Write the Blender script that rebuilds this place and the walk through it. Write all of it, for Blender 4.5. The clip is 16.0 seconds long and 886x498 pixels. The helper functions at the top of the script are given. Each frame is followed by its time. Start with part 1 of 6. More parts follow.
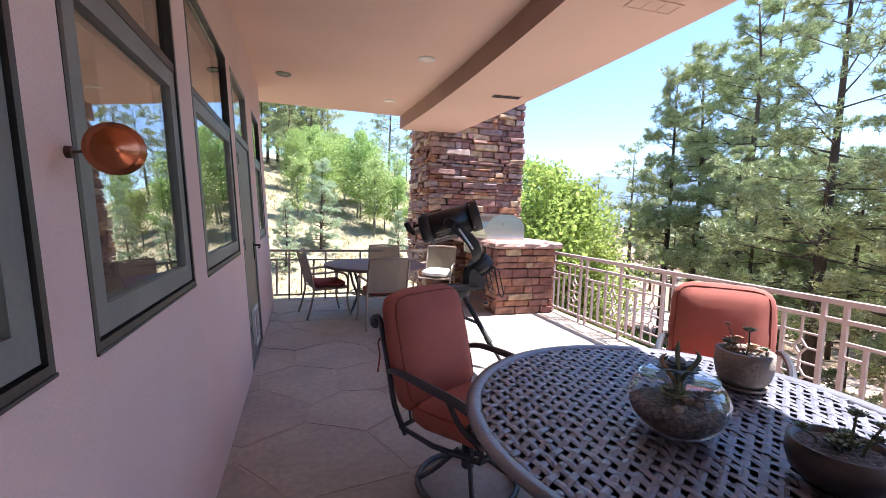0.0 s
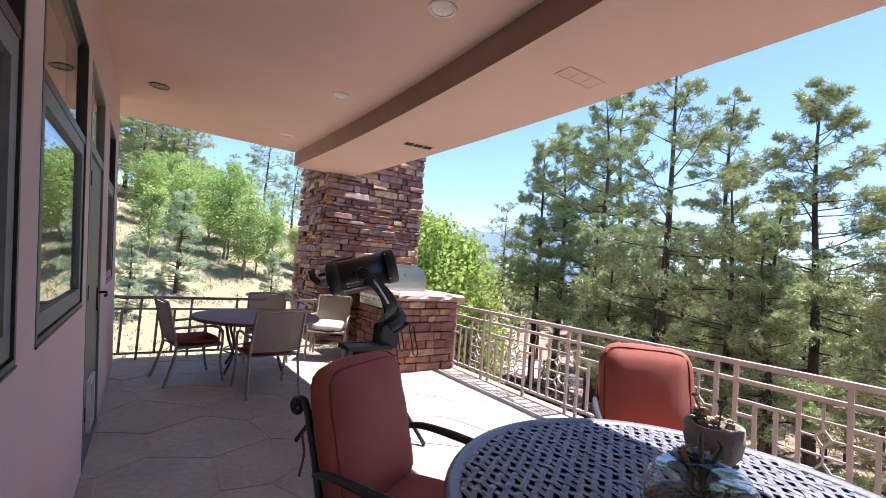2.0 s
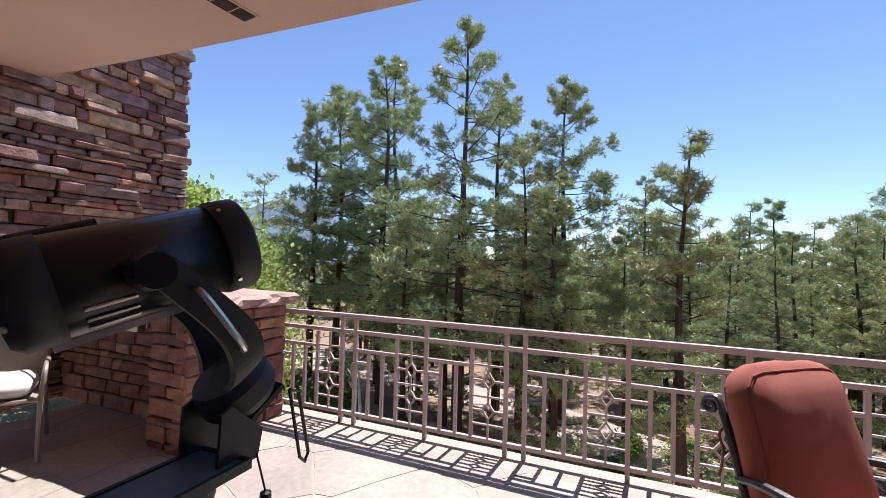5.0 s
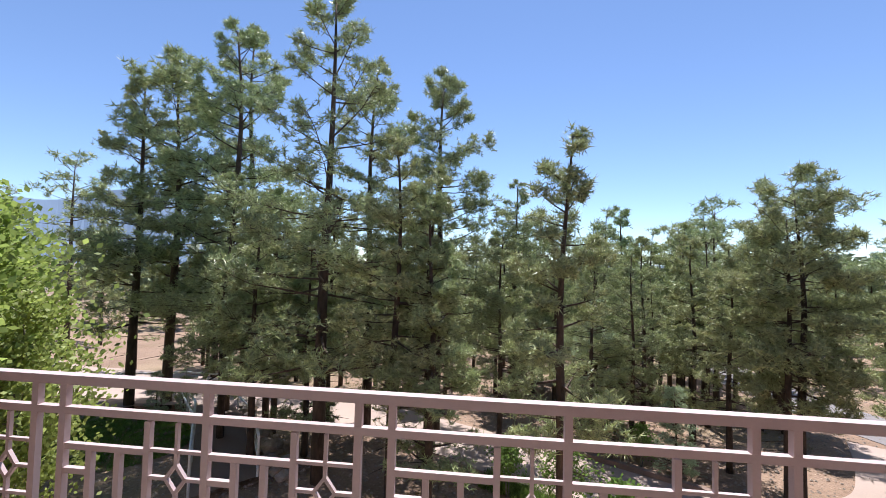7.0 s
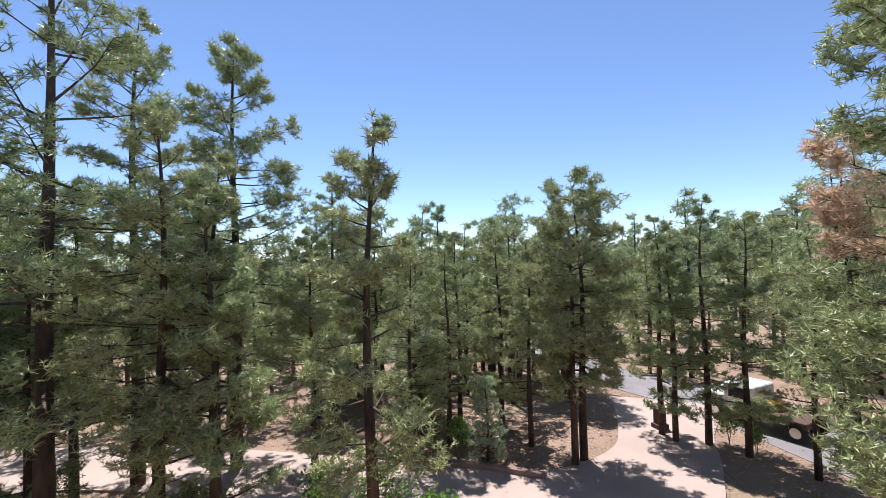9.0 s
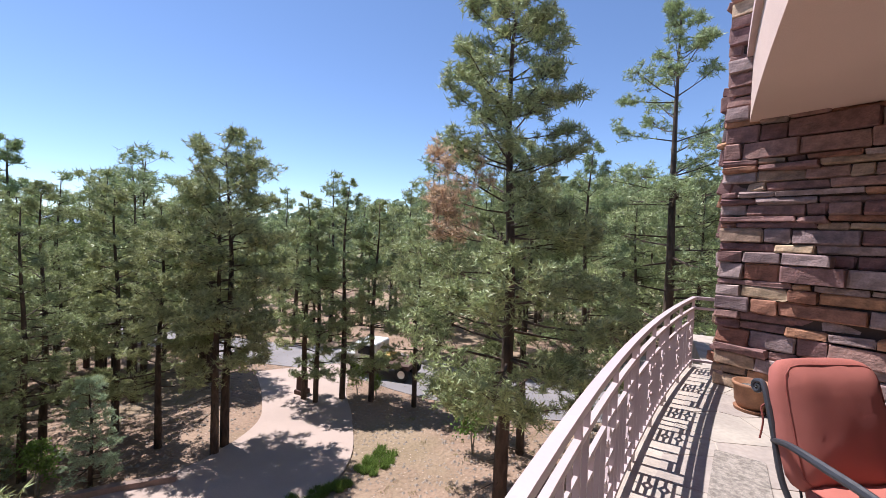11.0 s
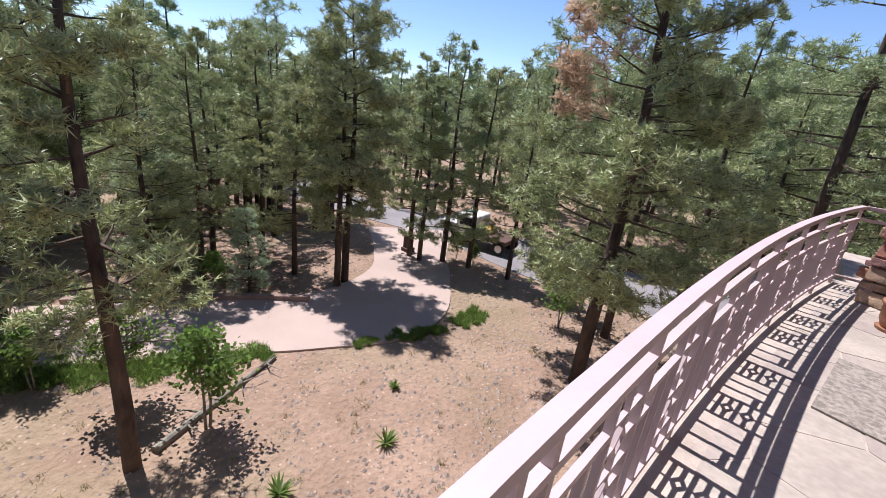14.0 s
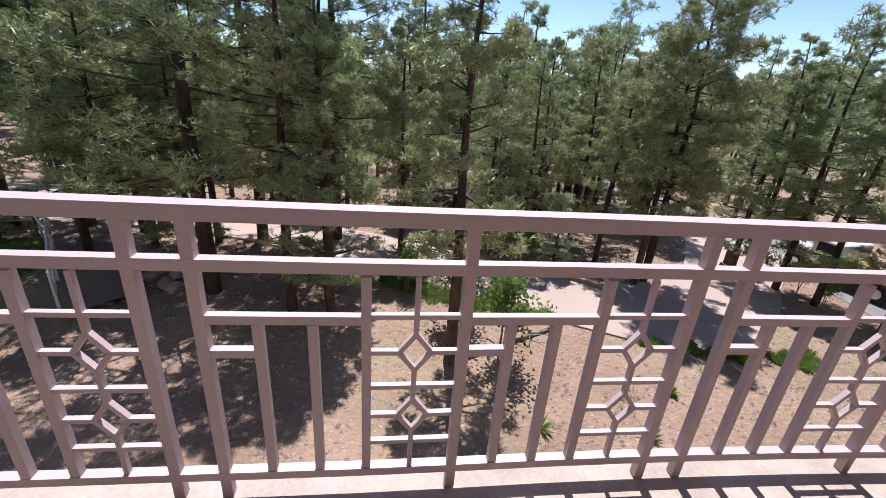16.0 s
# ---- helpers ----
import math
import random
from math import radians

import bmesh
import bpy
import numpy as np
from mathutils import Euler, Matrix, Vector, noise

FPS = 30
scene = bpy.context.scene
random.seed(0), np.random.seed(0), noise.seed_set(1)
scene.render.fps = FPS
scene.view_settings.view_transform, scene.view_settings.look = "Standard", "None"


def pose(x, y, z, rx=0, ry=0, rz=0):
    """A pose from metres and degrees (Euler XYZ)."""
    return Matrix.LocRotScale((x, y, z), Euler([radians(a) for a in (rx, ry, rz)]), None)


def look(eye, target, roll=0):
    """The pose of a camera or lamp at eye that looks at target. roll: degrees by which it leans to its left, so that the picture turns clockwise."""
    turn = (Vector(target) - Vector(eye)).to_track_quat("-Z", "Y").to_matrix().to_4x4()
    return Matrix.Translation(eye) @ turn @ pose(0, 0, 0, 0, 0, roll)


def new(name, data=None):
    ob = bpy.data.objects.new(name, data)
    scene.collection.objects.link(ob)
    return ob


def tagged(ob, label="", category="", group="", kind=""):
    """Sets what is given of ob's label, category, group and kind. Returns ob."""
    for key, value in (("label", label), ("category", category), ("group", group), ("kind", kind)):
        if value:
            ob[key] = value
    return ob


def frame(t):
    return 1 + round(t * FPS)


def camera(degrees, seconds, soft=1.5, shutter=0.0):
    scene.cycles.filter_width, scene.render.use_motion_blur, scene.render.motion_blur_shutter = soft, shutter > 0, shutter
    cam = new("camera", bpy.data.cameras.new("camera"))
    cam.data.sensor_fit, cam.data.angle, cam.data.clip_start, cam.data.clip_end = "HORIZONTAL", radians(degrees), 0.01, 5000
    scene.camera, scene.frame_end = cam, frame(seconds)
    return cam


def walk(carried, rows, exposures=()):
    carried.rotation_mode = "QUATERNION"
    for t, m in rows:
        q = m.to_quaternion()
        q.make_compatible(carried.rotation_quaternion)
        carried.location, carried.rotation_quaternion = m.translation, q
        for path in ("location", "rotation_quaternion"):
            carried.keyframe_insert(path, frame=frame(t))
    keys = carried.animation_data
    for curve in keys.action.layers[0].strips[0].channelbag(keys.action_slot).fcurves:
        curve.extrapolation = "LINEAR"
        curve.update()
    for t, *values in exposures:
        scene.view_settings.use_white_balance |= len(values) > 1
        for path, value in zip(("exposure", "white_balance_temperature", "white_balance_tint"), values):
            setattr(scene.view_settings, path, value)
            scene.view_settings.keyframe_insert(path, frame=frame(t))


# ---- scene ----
cam = camera(92.9, 16.0, 0.85)
# the walk is given in the site's axes and turned so that the house runs along x and y
HOUSE = pose(0, 0, 0, 0, 0, -11.5)
PATH = [
    (0, (0.249, -0.311, 1.464), (0.498, 1.667, 1.303), 1.8),
    (0.5, (0.265, -0.319, 1.482), (0.423, 1.673, 1.404), 3.6),
    (1, (0.248, -0.262, 1.526), (0.575, 1.709, 1.608), 6.1),
    (1.5, (0.085, -0.13, 1.505), (0.743, 1.756, 1.612), 3.6),
    (2, (-0.031, 0.141, 1.482), (0.765, 1.974, 1.575), 4.4),
    (2.5, (-0.116, 0.551, 1.514), (0.703, 2.373, 1.619), 3.8),
    (3, (-0.164, 0.975, 1.476), (0.823, 2.711, 1.589), 3.0),
    (3.5, (-0.14, 1.397, 1.465), (0.909, 3.096, 1.57), 2.7),
    (4, (-0.054, 1.847, 1.463), (1.137, 3.45, 1.569), 2.5),
    (4.5, (0.067, 2.243, 1.445), (1.581, 3.548, 1.515), 1.1),
    (5, (0.293, 2.571, 1.432), (1.965, 3.667, 1.487), 1.5),
    (5.2, (0.423, 2.699, 1.422), (2.153, 3.699, 1.5), 1.5),
    (7.3, (1.854, 3.128, 1.499), (3.792, 3.612, 1.579), -0.3),
    (7.5, (2.028, 3.05, 1.538), (3.983, 3.461, 1.624), -1.8),
    (8, (2.282, 2.922, 1.583), (4.27, 3.131, 1.651), -2.4),
    (8.5, (2.523, 2.806, 1.625), (4.522, 2.814, 1.686), -2.0),
    (9, (2.676, 2.732, 1.651), (4.662, 2.505, 1.702), -1.2),
    (9.5, (2.778, 2.684, 1.667), (4.667, 2.028, 1.712), -1.2),
    (10, (2.875, 2.637, 1.683), (4.552, 1.548, 1.699), -1.0),
    (10.2, (2.926, 2.611, 1.692), (4.518, 1.4, 1.678), -0.4),
    (12.3, (3.214, 2.759, 1.465), (4.106, 0.97, 1.392), 3.6),
    (12.5, (3.213, 2.764, 1.464), (4.247, 1.06, 1.3), 4.5),
    (13, (3.233, 2.815, 1.44), (4.503, 1.355, 0.933), 7.4),
    (13.5, (3.215, 2.829, 1.474), (4.551, 1.477, 0.853), 7.5),
    (14, (3.141, 2.918, 1.468), (4.597, 1.709, 0.821), 7.2),
    (14.5, (2.978, 2.985, 1.4), (4.615, 2.06, 0.712), 5.6),
    (15, (2.768, 3.05, 1.333), (4.532, 2.387, 0.662), 6.8),
    (15.5, (2.541, 3.06, 1.273), (4.393, 2.751, 0.584), 7.5),
    (16, (2.344, 3.102, 1.252), (4.192, 3.185, 0.49), 4.4),
]
walk(cam, [(t, HOUSE @ look(eye, target, roll)) for t, eye, target, roll in PATH],
     [(0, 1.92, 6150, 15), (1.5, 1.66, 6150, 15), (2.5, 1.42, 6180, 15), (3.5, 1.14, 6220, 15), (5, 0.86, 6250, 15), (9, 0.80, 6150, 15), (12.5, 0.72, 6120, 17), (16, 0.66, 6050, 18)])

# ---- light ----
SUN_WAY = Vector((-0.455, 0.045, -1.0)).normalized()
world = bpy.data.worlds.new("world")
scene.world = world
world.use_nodes = True
wn = world.node_tree
sky = wn.nodes.new("ShaderNodeTexSky")
sky.sky_type, sky.sun_disc = "NISHITA", False
sky.sun_elevation = math.asin(-SUN_WAY.z)
sky.sun_rotation = math.atan2(-SUN_WAY.x, -SUN_WAY.y)
sky.altitude, sky.air_density, sky.dust_density = 2100, 1.0, 0.1
sky.ozone_density = 3.0
bg = wn.nodes["Background"]
wn.links.new(sky.outputs[0], bg.inputs[0])
bg.inputs[1].default_value = 0.108
sun = new("sun", bpy.data.lights.new("sun", "SUN"))
sun.data.energy, sun.data.angle, sun.data.color = 4.7, radians(0.5), (1, 0.965, 0.92)
sun.rotation_euler = SUN_WAY.to_track_quat("-Z", "Y").to_euler()


# ---- materials ----
def mat(name, colour, rough=0.7, metal=0.0, var=0.15, scale=3.0, bump=0.1, bscale=60.0, colour2=None, rand=0.0, spec=0.5, stretch=(1, 1, 1), bdist=0.01, hue=0.0):
    """Colour with a slow and a fine variation, a relief, and a shift from object to object."""
    m = bpy.data.materials.new(name)
    m.use_nodes = True
    nt = m.node_tree
    b = nt.nodes["Principled BSDF"]
    b.inputs["Roughness"].default_value, b.inputs["Metallic"].default_value = rough, metal
    b.inputs["Specular IOR Level"].default_value = spec
    tc = nt.nodes.new("ShaderNodeTexCoord")
    mp = nt.nodes.new("ShaderNodeMapping")
    mp.inputs["Scale"].default_value = stretch
    nt.links.new(tc.outputs["Object"], mp.inputs[0])
    n1, n2 = nt.nodes.new("ShaderNodeTexNoise"), nt.nodes.new("ShaderNodeTexNoise")
    n1.inputs["Scale"].default_value, n2.inputs["Scale"].default_value = scale, bscale
    n1.inputs["Detail"].default_value, n2.inputs["Detail"].default_value = 5, 3
    for n in (n1, n2):
        nt.links.new(mp.outputs[0], n.inputs["Vector"])
    mix = nt.nodes.new("ShaderNodeMix")
    mix.data_type = "RGBA"
    c1 = Vector(colour)
    c2 = Vector(colour2) if colour2 else c1 * (1 - 2 * var)
    mix.inputs[6].default_value, mix.inputs[7].default_value = (*c1, 1), (*c2, 1)
    ramp = nt.nodes.new("ShaderNodeMapRange")
    ramp.inputs[1].default_value, ramp.inputs[2].default_value = 0.35, 0.65
    nt.links.new(n1.outputs[0], ramp.inputs[0])
    nt.links.new(ramp.outputs[0], mix.inputs[0])
    out = mix.outputs[2]
    hs = nt.nodes.new("ShaderNodeHueSaturation")
    fine = nt.nodes.new("ShaderNodeMapRange")
    fine.inputs[1].default_value, fine.inputs[2].default_value = 0.3, 0.7
    fine.inputs[3].default_value, fine.inputs[4].default_value = 1 - var * 0.6, 1 + var * 0.6
    nt.links.new(n2.outputs[0], fine.inputs[0])
    val = fine.outputs[0]
    if rand:
        oi = nt.nodes.new("ShaderNodeObjectInfo")
        mr = nt.nodes.new("ShaderNodeMapRange")
        mr.inputs[3].default_value, mr.inputs[4].default_value = 1 - rand, 1 + rand
        nt.links.new(oi.outputs["Random"], mr.inputs[0])
        mu = nt.nodes.new("ShaderNodeMath")
        mu.operation = "MULTIPLY"
        nt.links.new(mr.outputs[0], mu.inputs[0])
        nt.links.new(val, mu.inputs[1])
        val = mu.outputs[0]
        if hue:
            mh = nt.nodes.new("ShaderNodeMapRange")
            mh.inputs[3].default_value, mh.inputs[4].default_value = 0.5 - hue, 0.5 + hue
            nt.links.new(oi.outputs["Random"], mh.inputs[0])
            nt.links.new(mh.outputs[0], hs.inputs["Hue"])
    nt.links.new(out, hs.inputs["Color"])
    nt.links.new(val, hs.inputs["Value"])
    nt.links.new(hs.outputs[0], b.inputs["Base Color"])
    if bump:
        bp = nt.nodes.new("ShaderNodeBump")
        bp.inputs["Strength"].default_value, bp.inputs["Distance"].default_value = bump, bdist
        nt.links.new(n2.outputs[0], bp.inputs["Height"])
        nt.links.new(bp.outputs[0], b.inputs["Normal"])
    return m


def leafy(name, colour, rand=0.25, through_light=0.35, rough=0.55):
    """Leaves: each clump its own shade, and light shining through."""
    m = bpy.data.materials.new(name)
    m.use_nodes = True
    nt = m.node_tree
    b = nt.nodes["Principled BSDF"]
    b.inputs["Roughness"].default_value = rough
    b.inputs["Specular IOR Level"].default_value = 0.35
    g, oi, hs = nt.nodes.new("ShaderNodeNewGeometry"), nt.nodes.new("ShaderNodeObjectInfo"), nt.nodes.new("ShaderNodeHueSaturation")
    mr, mh = nt.nodes.new("ShaderNodeMapRange"), nt.nodes.new("ShaderNodeMapRange")
    mr.inputs[3].default_value, mr.inputs[4].default_value = 1 - rand, 1 + rand
    mh.inputs[3].default_value, mh.inputs[4].default_value = 0.48, 0.515
    nt.links.new(g.outputs["Random Per Island"], mr.inputs[0])
    nt.links.new(oi.outputs["Random"], mh.inputs[0])
    nt.links.new(mr.outputs[0], hs.inputs["Value"])
    nt.links.new(mh.outputs[0], hs.inputs["Hue"])
    hs.inputs["Color"].default_value = (*colour, 1)
    nt.links.new(hs.outputs[0], b.inputs["Base Color"])
    tr, mx = nt.nodes.new("ShaderNodeBsdfTranslucent"), nt.nodes.new("ShaderNodeMixShader")
    nt.links.new(hs.outputs[0], tr.inputs[0])
    mx.inputs[0].default_value = through_light
    nt.links.new(b.outputs[0], mx.inputs[1])
    nt.links.new(tr.outputs[0], mx.inputs[2])
    nt.links.new(mx.outputs[0], nt.nodes["Material Output"].inputs[0])
    return m


def glass(name, tint=(0.9, 0.95, 0.93), least=0.05, most=0.7, power=2.0):
    """Clear glass that mirrors more at a slant."""
    m = bpy.data.materials.new(name)
    m.use_nodes = True
    nt = m.node_tree
    nt.nodes.remove(nt.nodes["Principled BSDF"])
    gl, tp, lw, mx, po, mr = (nt.nodes.new(k) for k in ("ShaderNodeBsdfGlossy", "ShaderNodeBsdfTransparent", "ShaderNodeLayerWeight", "ShaderNodeMixShader", "ShaderNodeMath", "ShaderNodeMapRange"))
    gl.inputs["Roughness"].default_value = 0.0
    gl.inputs["Color"].default_value, tp.inputs[0].default_value = (1, 1, 1, 1), (*tint, 1)
    po.operation = "POWER"
    po.inputs[1].default_value = power
    mr.inputs[3].default_value, mr.inputs[4].default_value = least, most
    lw.inputs["Blend"].default_value = 0.5
    nt.links.new(lw.outputs["Facing"], po.inputs[0])
    nt.links.new(po.outputs[0], mr.inputs[0])
    nt.links.new(mr.outputs[0], mx.inputs[0])
    nt.links.new(tp.outputs[0], mx.inputs[1])
    nt.links.new(gl.outputs[0], mx.inputs[2])
    nt.links.new(mx.outputs[0], nt.nodes["Material Output"].inputs[0])
    return m


M_STUCCO = mat("pink_stucco", (0.70, 0.52, 0.49), 0.9, var=0.05, scale=0.8, bump=0.35, bscale=140)
M_CEIL = mat("stucco_ceiling", (0.72, 0.53, 0.44), 0.9, var=0.04, scale=0.6, bump=0.3, bscale=120)
# ceiling stucco darkened: the shade on the soffit step is in this colour
M_STEPSHADE = mat("shaded_soffit_step", (0.36, 0.235, 0.20), 0.9, var=0.05, bump=0.3, bscale=120)
M_FLAG = mat("flagstone", (0.41, 0.35, 0.295), 0.55, var=0.18, scale=2.2, bump=0.35, bscale=22, colour2=(0.33, 0.28, 0.24), rand=0.07, hue=0.01)
M_GROUT = mat("flagstone_grout", (0.46, 0.385, 0.32), 0.8, var=0.12, scale=5, bump=0.3)
M_RAIL = mat("cream_pink_painted_iron", (0.52, 0.41, 0.40), 0.5, var=0.04, scale=4, bump=0.05)
M_STONE = [mat("stone_" + n, c, 0.85, var=0.22, scale=9, bump=0.7, bscale=45, rand=0.28, bdist=0.012, hue=0.012) for n, c in
           (("plum", (0.33, 0.18, 0.155)), ("tan", (0.55, 0.38, 0.25)), ("rust", (0.46, 0.22, 0.13)), ("grey_rose", (0.42, 0.30, 0.275)))]
M_BRICKY = mat("red_sandstone", (0.34, 0.16, 0.12), 0.85, var=0.2, scale=8, bump=0.6, bscale=50, rand=0.25, hue=0.012)
M_CORE = mat("dark_mortar", (0.09, 0.06, 0.05), 0.95)
M_FRAME = mat("grey_painted_wood_frame", (0.19, 0.20, 0.19), 0.5, var=0.08, bump=0.1)
M_DARKFRAME = mat("dark_window_trim", (0.035, 0.035, 0.035), 0.4)
M_DOOR = mat("grey_brown_door", (0.17, 0.14, 0.12), 0.5, var=0.1, scale=3, stretch=(1, 1, 0.2))
M_GLASS = glass("window_glass", (0.86, 0.88, 0.86), 0.06, 0.52, 1.8)
M_IRON = mat("dark_bronze_iron", (0.06, 0.06, 0.068), 0.42, metal=0.3, var=0.1, scale=12, bump=0.15, spec=0.6)
M_TABLE = mat("grey_cast_metal", (0.20, 0.20, 0.235), 0.36, metal=0.2, var=0.1, scale=8, bump=0.2, spec=0.6)
M_RED = mat("red_canvas", (0.40, 0.125, 0.095), 0.92, var=0.08, scale=3, bump=0.25, bscale=350)
# red of the dining pads, with the shade under the roof in the colour
M_SHADEDRED = mat("shaded_burgundy_canvas", (0.28, 0.05, 0.045), 0.85, var=0.1, scale=5, bump=0.25, bscale=300)
M_PIPING = mat("red_piping", (0.30, 0.075, 0.055), 0.85)
M_BLACK = mat("black_paint", (0.009, 0.009, 0.011), 0.28, var=0.1, bump=0.0, spec=0.35)
M_BLACKM = mat("black_matt", (0.018, 0.018, 0.02), 0.6)
M_CHROME = mat("brushed_steel", (0.62, 0.62, 0.60), 0.28, metal=1.0, var=0.06, scale=2, bump=0.08, bscale=180, stretch=(1, 1, 8))
M_LENS = glass("corrector_glass", (0.3, 0.35, 0.4))
M_TAUPE = mat("taupe_metal", (0.30, 0.24, 0.20), 0.45, var=0.05)
M_SLING = leafy("sling_fabric", (0.46, 0.41, 0.33), 0.0, 0.4, 0.8)
M_WHITEC = mat("white_cloth", (0.72, 0.70, 0.68), 0.9, var=0.06, bump=0.3, bscale=200)
M_TOP2 = mat("mottled_brown_tabletop", (0.20, 0.125, 0.115), 0.62, var=0.12, scale=14, bump=0.05)
M_TERRA = mat("terracotta", (0.36, 0.17, 0.09), 0.7, var=0.18, scale=8, bump=0.2)
M_BLUEPOT = mat("blue_glaze", (0.13, 0.18, 0.26), 0.25, var=0.2, scale=10)
M_STONEPOT = mat("stone_planter", (0.34, 0.29, 0.25), 0.85, var=0.15, scale=12, bump=0.4)
M_DARKPOT = mat("dark_ceramic", (0.05, 0.042, 0.04), 0.4, var=0.1)
M_SOIL = mat("gravel_soil", (0.20, 0.18, 0.165), 0.95, var=0.35, scale=60, bump=0.8, bscale=90)
M_SUCC = leafy("succulent_leaf", (0.19, 0.24, 0.15), 0.3, 0.15)
M_SUCCB = leafy("blue_succulent_leaf", (0.15, 0.21, 0.25), 0.3, 0.1)
M_SUCCR = leafy("reddish_succulent", (0.48, 0.30, 0.20), 0.3, 0.2)
M_RUG = mat("worn_doormat", (0.36, 0.31, 0.26), 0.95, var=0.25, scale=34, bump=0.8, bscale=120)
# near-black brown that stands for the shade inside the room and the vent
M_HOLLOWSHADE = mat("interior_shade", (0.10, 0.075, 0.06), 0.9)
M_INSIDE = mat("tan_room_wall", (0.38, 0.28, 0.21), 0.9, var=0.05)
M_COPPER = mat("copper", (0.60, 0.20, 0.10), 0.28, metal=0.95, var=0.05)
M_LAMPIN = mat("lamp_reflector", (0.92, 0.88, 0.80), 0.6)
M_WHITE = mat("white_paint", (0.84, 0.83, 0.80), 0.4)
M_BARK = mat("pine_bark", (0.115, 0.078, 0.055), 0.95, var=0.3, scale=5, bump=1.0, bscale=16, bdist=0.05, stretch=(1, 1, 0.35), rand=0.2)
M_PALEBARK = mat("pale_bark", (0.26, 0.24, 0.19), 0.9, var=0.25, scale=6, bump=0.5)
M_PINE = leafy("pine_needles", (0.37, 0.42, 0.20), 0.4, 0.18, 0.42)
M_PINEB = leafy("blue_green_needles", (0.42, 0.50, 0.32), 0.3, 0.35)
M_DEAD = leafy("dead_needles", (0.62, 0.45, 0.31), 0.3, 0.4)
M_LEAF = leafy("bright_green_leaves", (0.32, 0.42, 0.11), 0.4, 0.5)
M_ASPEN = leafy("aspen_leaves", (0.33, 0.44, 0.15), 0.4, 0.45)
M_SHRUB = leafy("shrub_leaves", (0.17, 0.26, 0.06), 0.4, 0.45)
M_DRIVE = mat("pink_concrete_drive", (0.43, 0.33, 0.275), 0.85, var=0.07, scale=0.5, bump=0.2, bscale=30)
M_ASPHALT = mat("faded_asphalt", (0.24, 0.22, 0.22), 0.9, var=0.1, scale=0.6, bump=0.3, bscale=80)
M_KERB = mat("kerb_concrete", (0.30, 0.21, 0.17), 0.9)
M_LAWN = leafy("lawn", (0.14, 0.24, 0.05), 0.3, 0.3)
M_ROCK = mat("grey_rock", (0.45, 0.37, 0.30), 0.9, var=0.2, scale=4, bump=0.6, rand=0.2)
M_TYRE = mat("tyre_rubber", (0.02, 0.02, 0.02), 0.8)
M_YELLOW = mat("yellow_paint", (0.55, 0.30, 0.04), 0.5)
M_WINDARK = mat("dark_glass", (0.02, 0.025, 0.03), 0.1)
M_RUST = mat("rusty_steel", (0.10, 0.05, 0.035), 0.7)
M_MANHOLE = mat("manhole_grey", (0.42, 0.40, 0.38), 0.7)


def ground_material():
    m = mat("forest_floor", (0.315, 0.215, 0.15), 0.95, var=0.2, scale=0.5, bump=0.9, bscale=9, colour2=(0.23, 0.15, 0.10), bdist=0.08)
    nt = m.node_tree
    b = nt.nodes["Principled BSDF"]
    src = b.inputs["Base Color"].links[0].from_socket
    tc = nt.nodes.new("ShaderNodeTexCoord")
    # tufts of dry grass and pale gravel
    v = nt.nodes.new("ShaderNodeTexVoronoi")
    v.inputs["Scale"].default_value = 7
    n = nt.nodes.new("ShaderNodeTexNoise")
    n.inputs["Scale"].default_value, n.inputs["Detail"].default_value = 0.22, 4
    mr = nt.nodes.new("ShaderNodeMapRange")
    mr.inputs[1].default_value, mr.inputs[2].default_value = 0.5, 0.62
    nt.links.new(tc.outputs["Object"], v.inputs["Vector"])
    nt.links.new(tc.outputs["Object"], n.inputs["Vector"])
    nt.links.new(n.outputs[0], mr.inputs[0])
    mx = nt.nodes.new("ShaderNodeMix")
    mx.data_type = "RGBA"
    mx.inputs[7].default_value = (0.25, 0.235, 0.12, 1)
    mu = nt.nodes.new("ShaderNodeMath")
    mu.operation = "MULTIPLY"
    mu.inputs[1].default_value = 0.25
    nt.links.new(mr.outputs[0], mu.inputs[0])
    nt.links.new(mu.outputs[0], mx.inputs[0])
    nt.links.new(src, mx.inputs[6])
    mr2 = nt.nodes.new("ShaderNodeMapRange")
    mr2.inputs[1].default_value, mr2.inputs[2].default_value, mr2.inputs[3].default_value, mr2.inputs[4].default_value = 0.05, 0.2, 1, 0
    nt.links.new(v.outputs["Distance"], mr2.inputs[0])
    m2 = nt.nodes.new("ShaderNodeMix")
    m2.data_type = "RGBA"
    m2.inputs[7].default_value = (0.44, 0.33, 0.25, 1)
    nt.links.new(mr2.outputs[0], m2.inputs[0])
    nt.links.new(mx.outputs[2], m2.inputs[6])
    # straw-coloured grass on the hill
    sp, mz, m3 = nt.nodes.new("ShaderNodeSeparateXYZ"), nt.nodes.new("ShaderNodeMapRange"), nt.nodes.new("ShaderNodeMix")
    m3.data_type = "RGBA"
    nt.links.new(tc.outputs["Object"], sp.inputs[0])
    nt.links.new(sp.outputs["Z"], mz.inputs[0])
    mz.inputs[1].default_value, mz.inputs[2].default_value, mz.inputs[4].default_value = -3.8, -2.0, 0.75
    nt.links.new(mz.outputs[0], m3.inputs[0])
    nt.links.new(m2.outputs[2], m3.inputs[6])
    m3.inputs[7].default_value = (0.27, 0.25, 0.15, 1)
    nt.links.new(m3.outputs[2], b.inputs["Base Color"])
    return m


M_GROUND = ground_material()


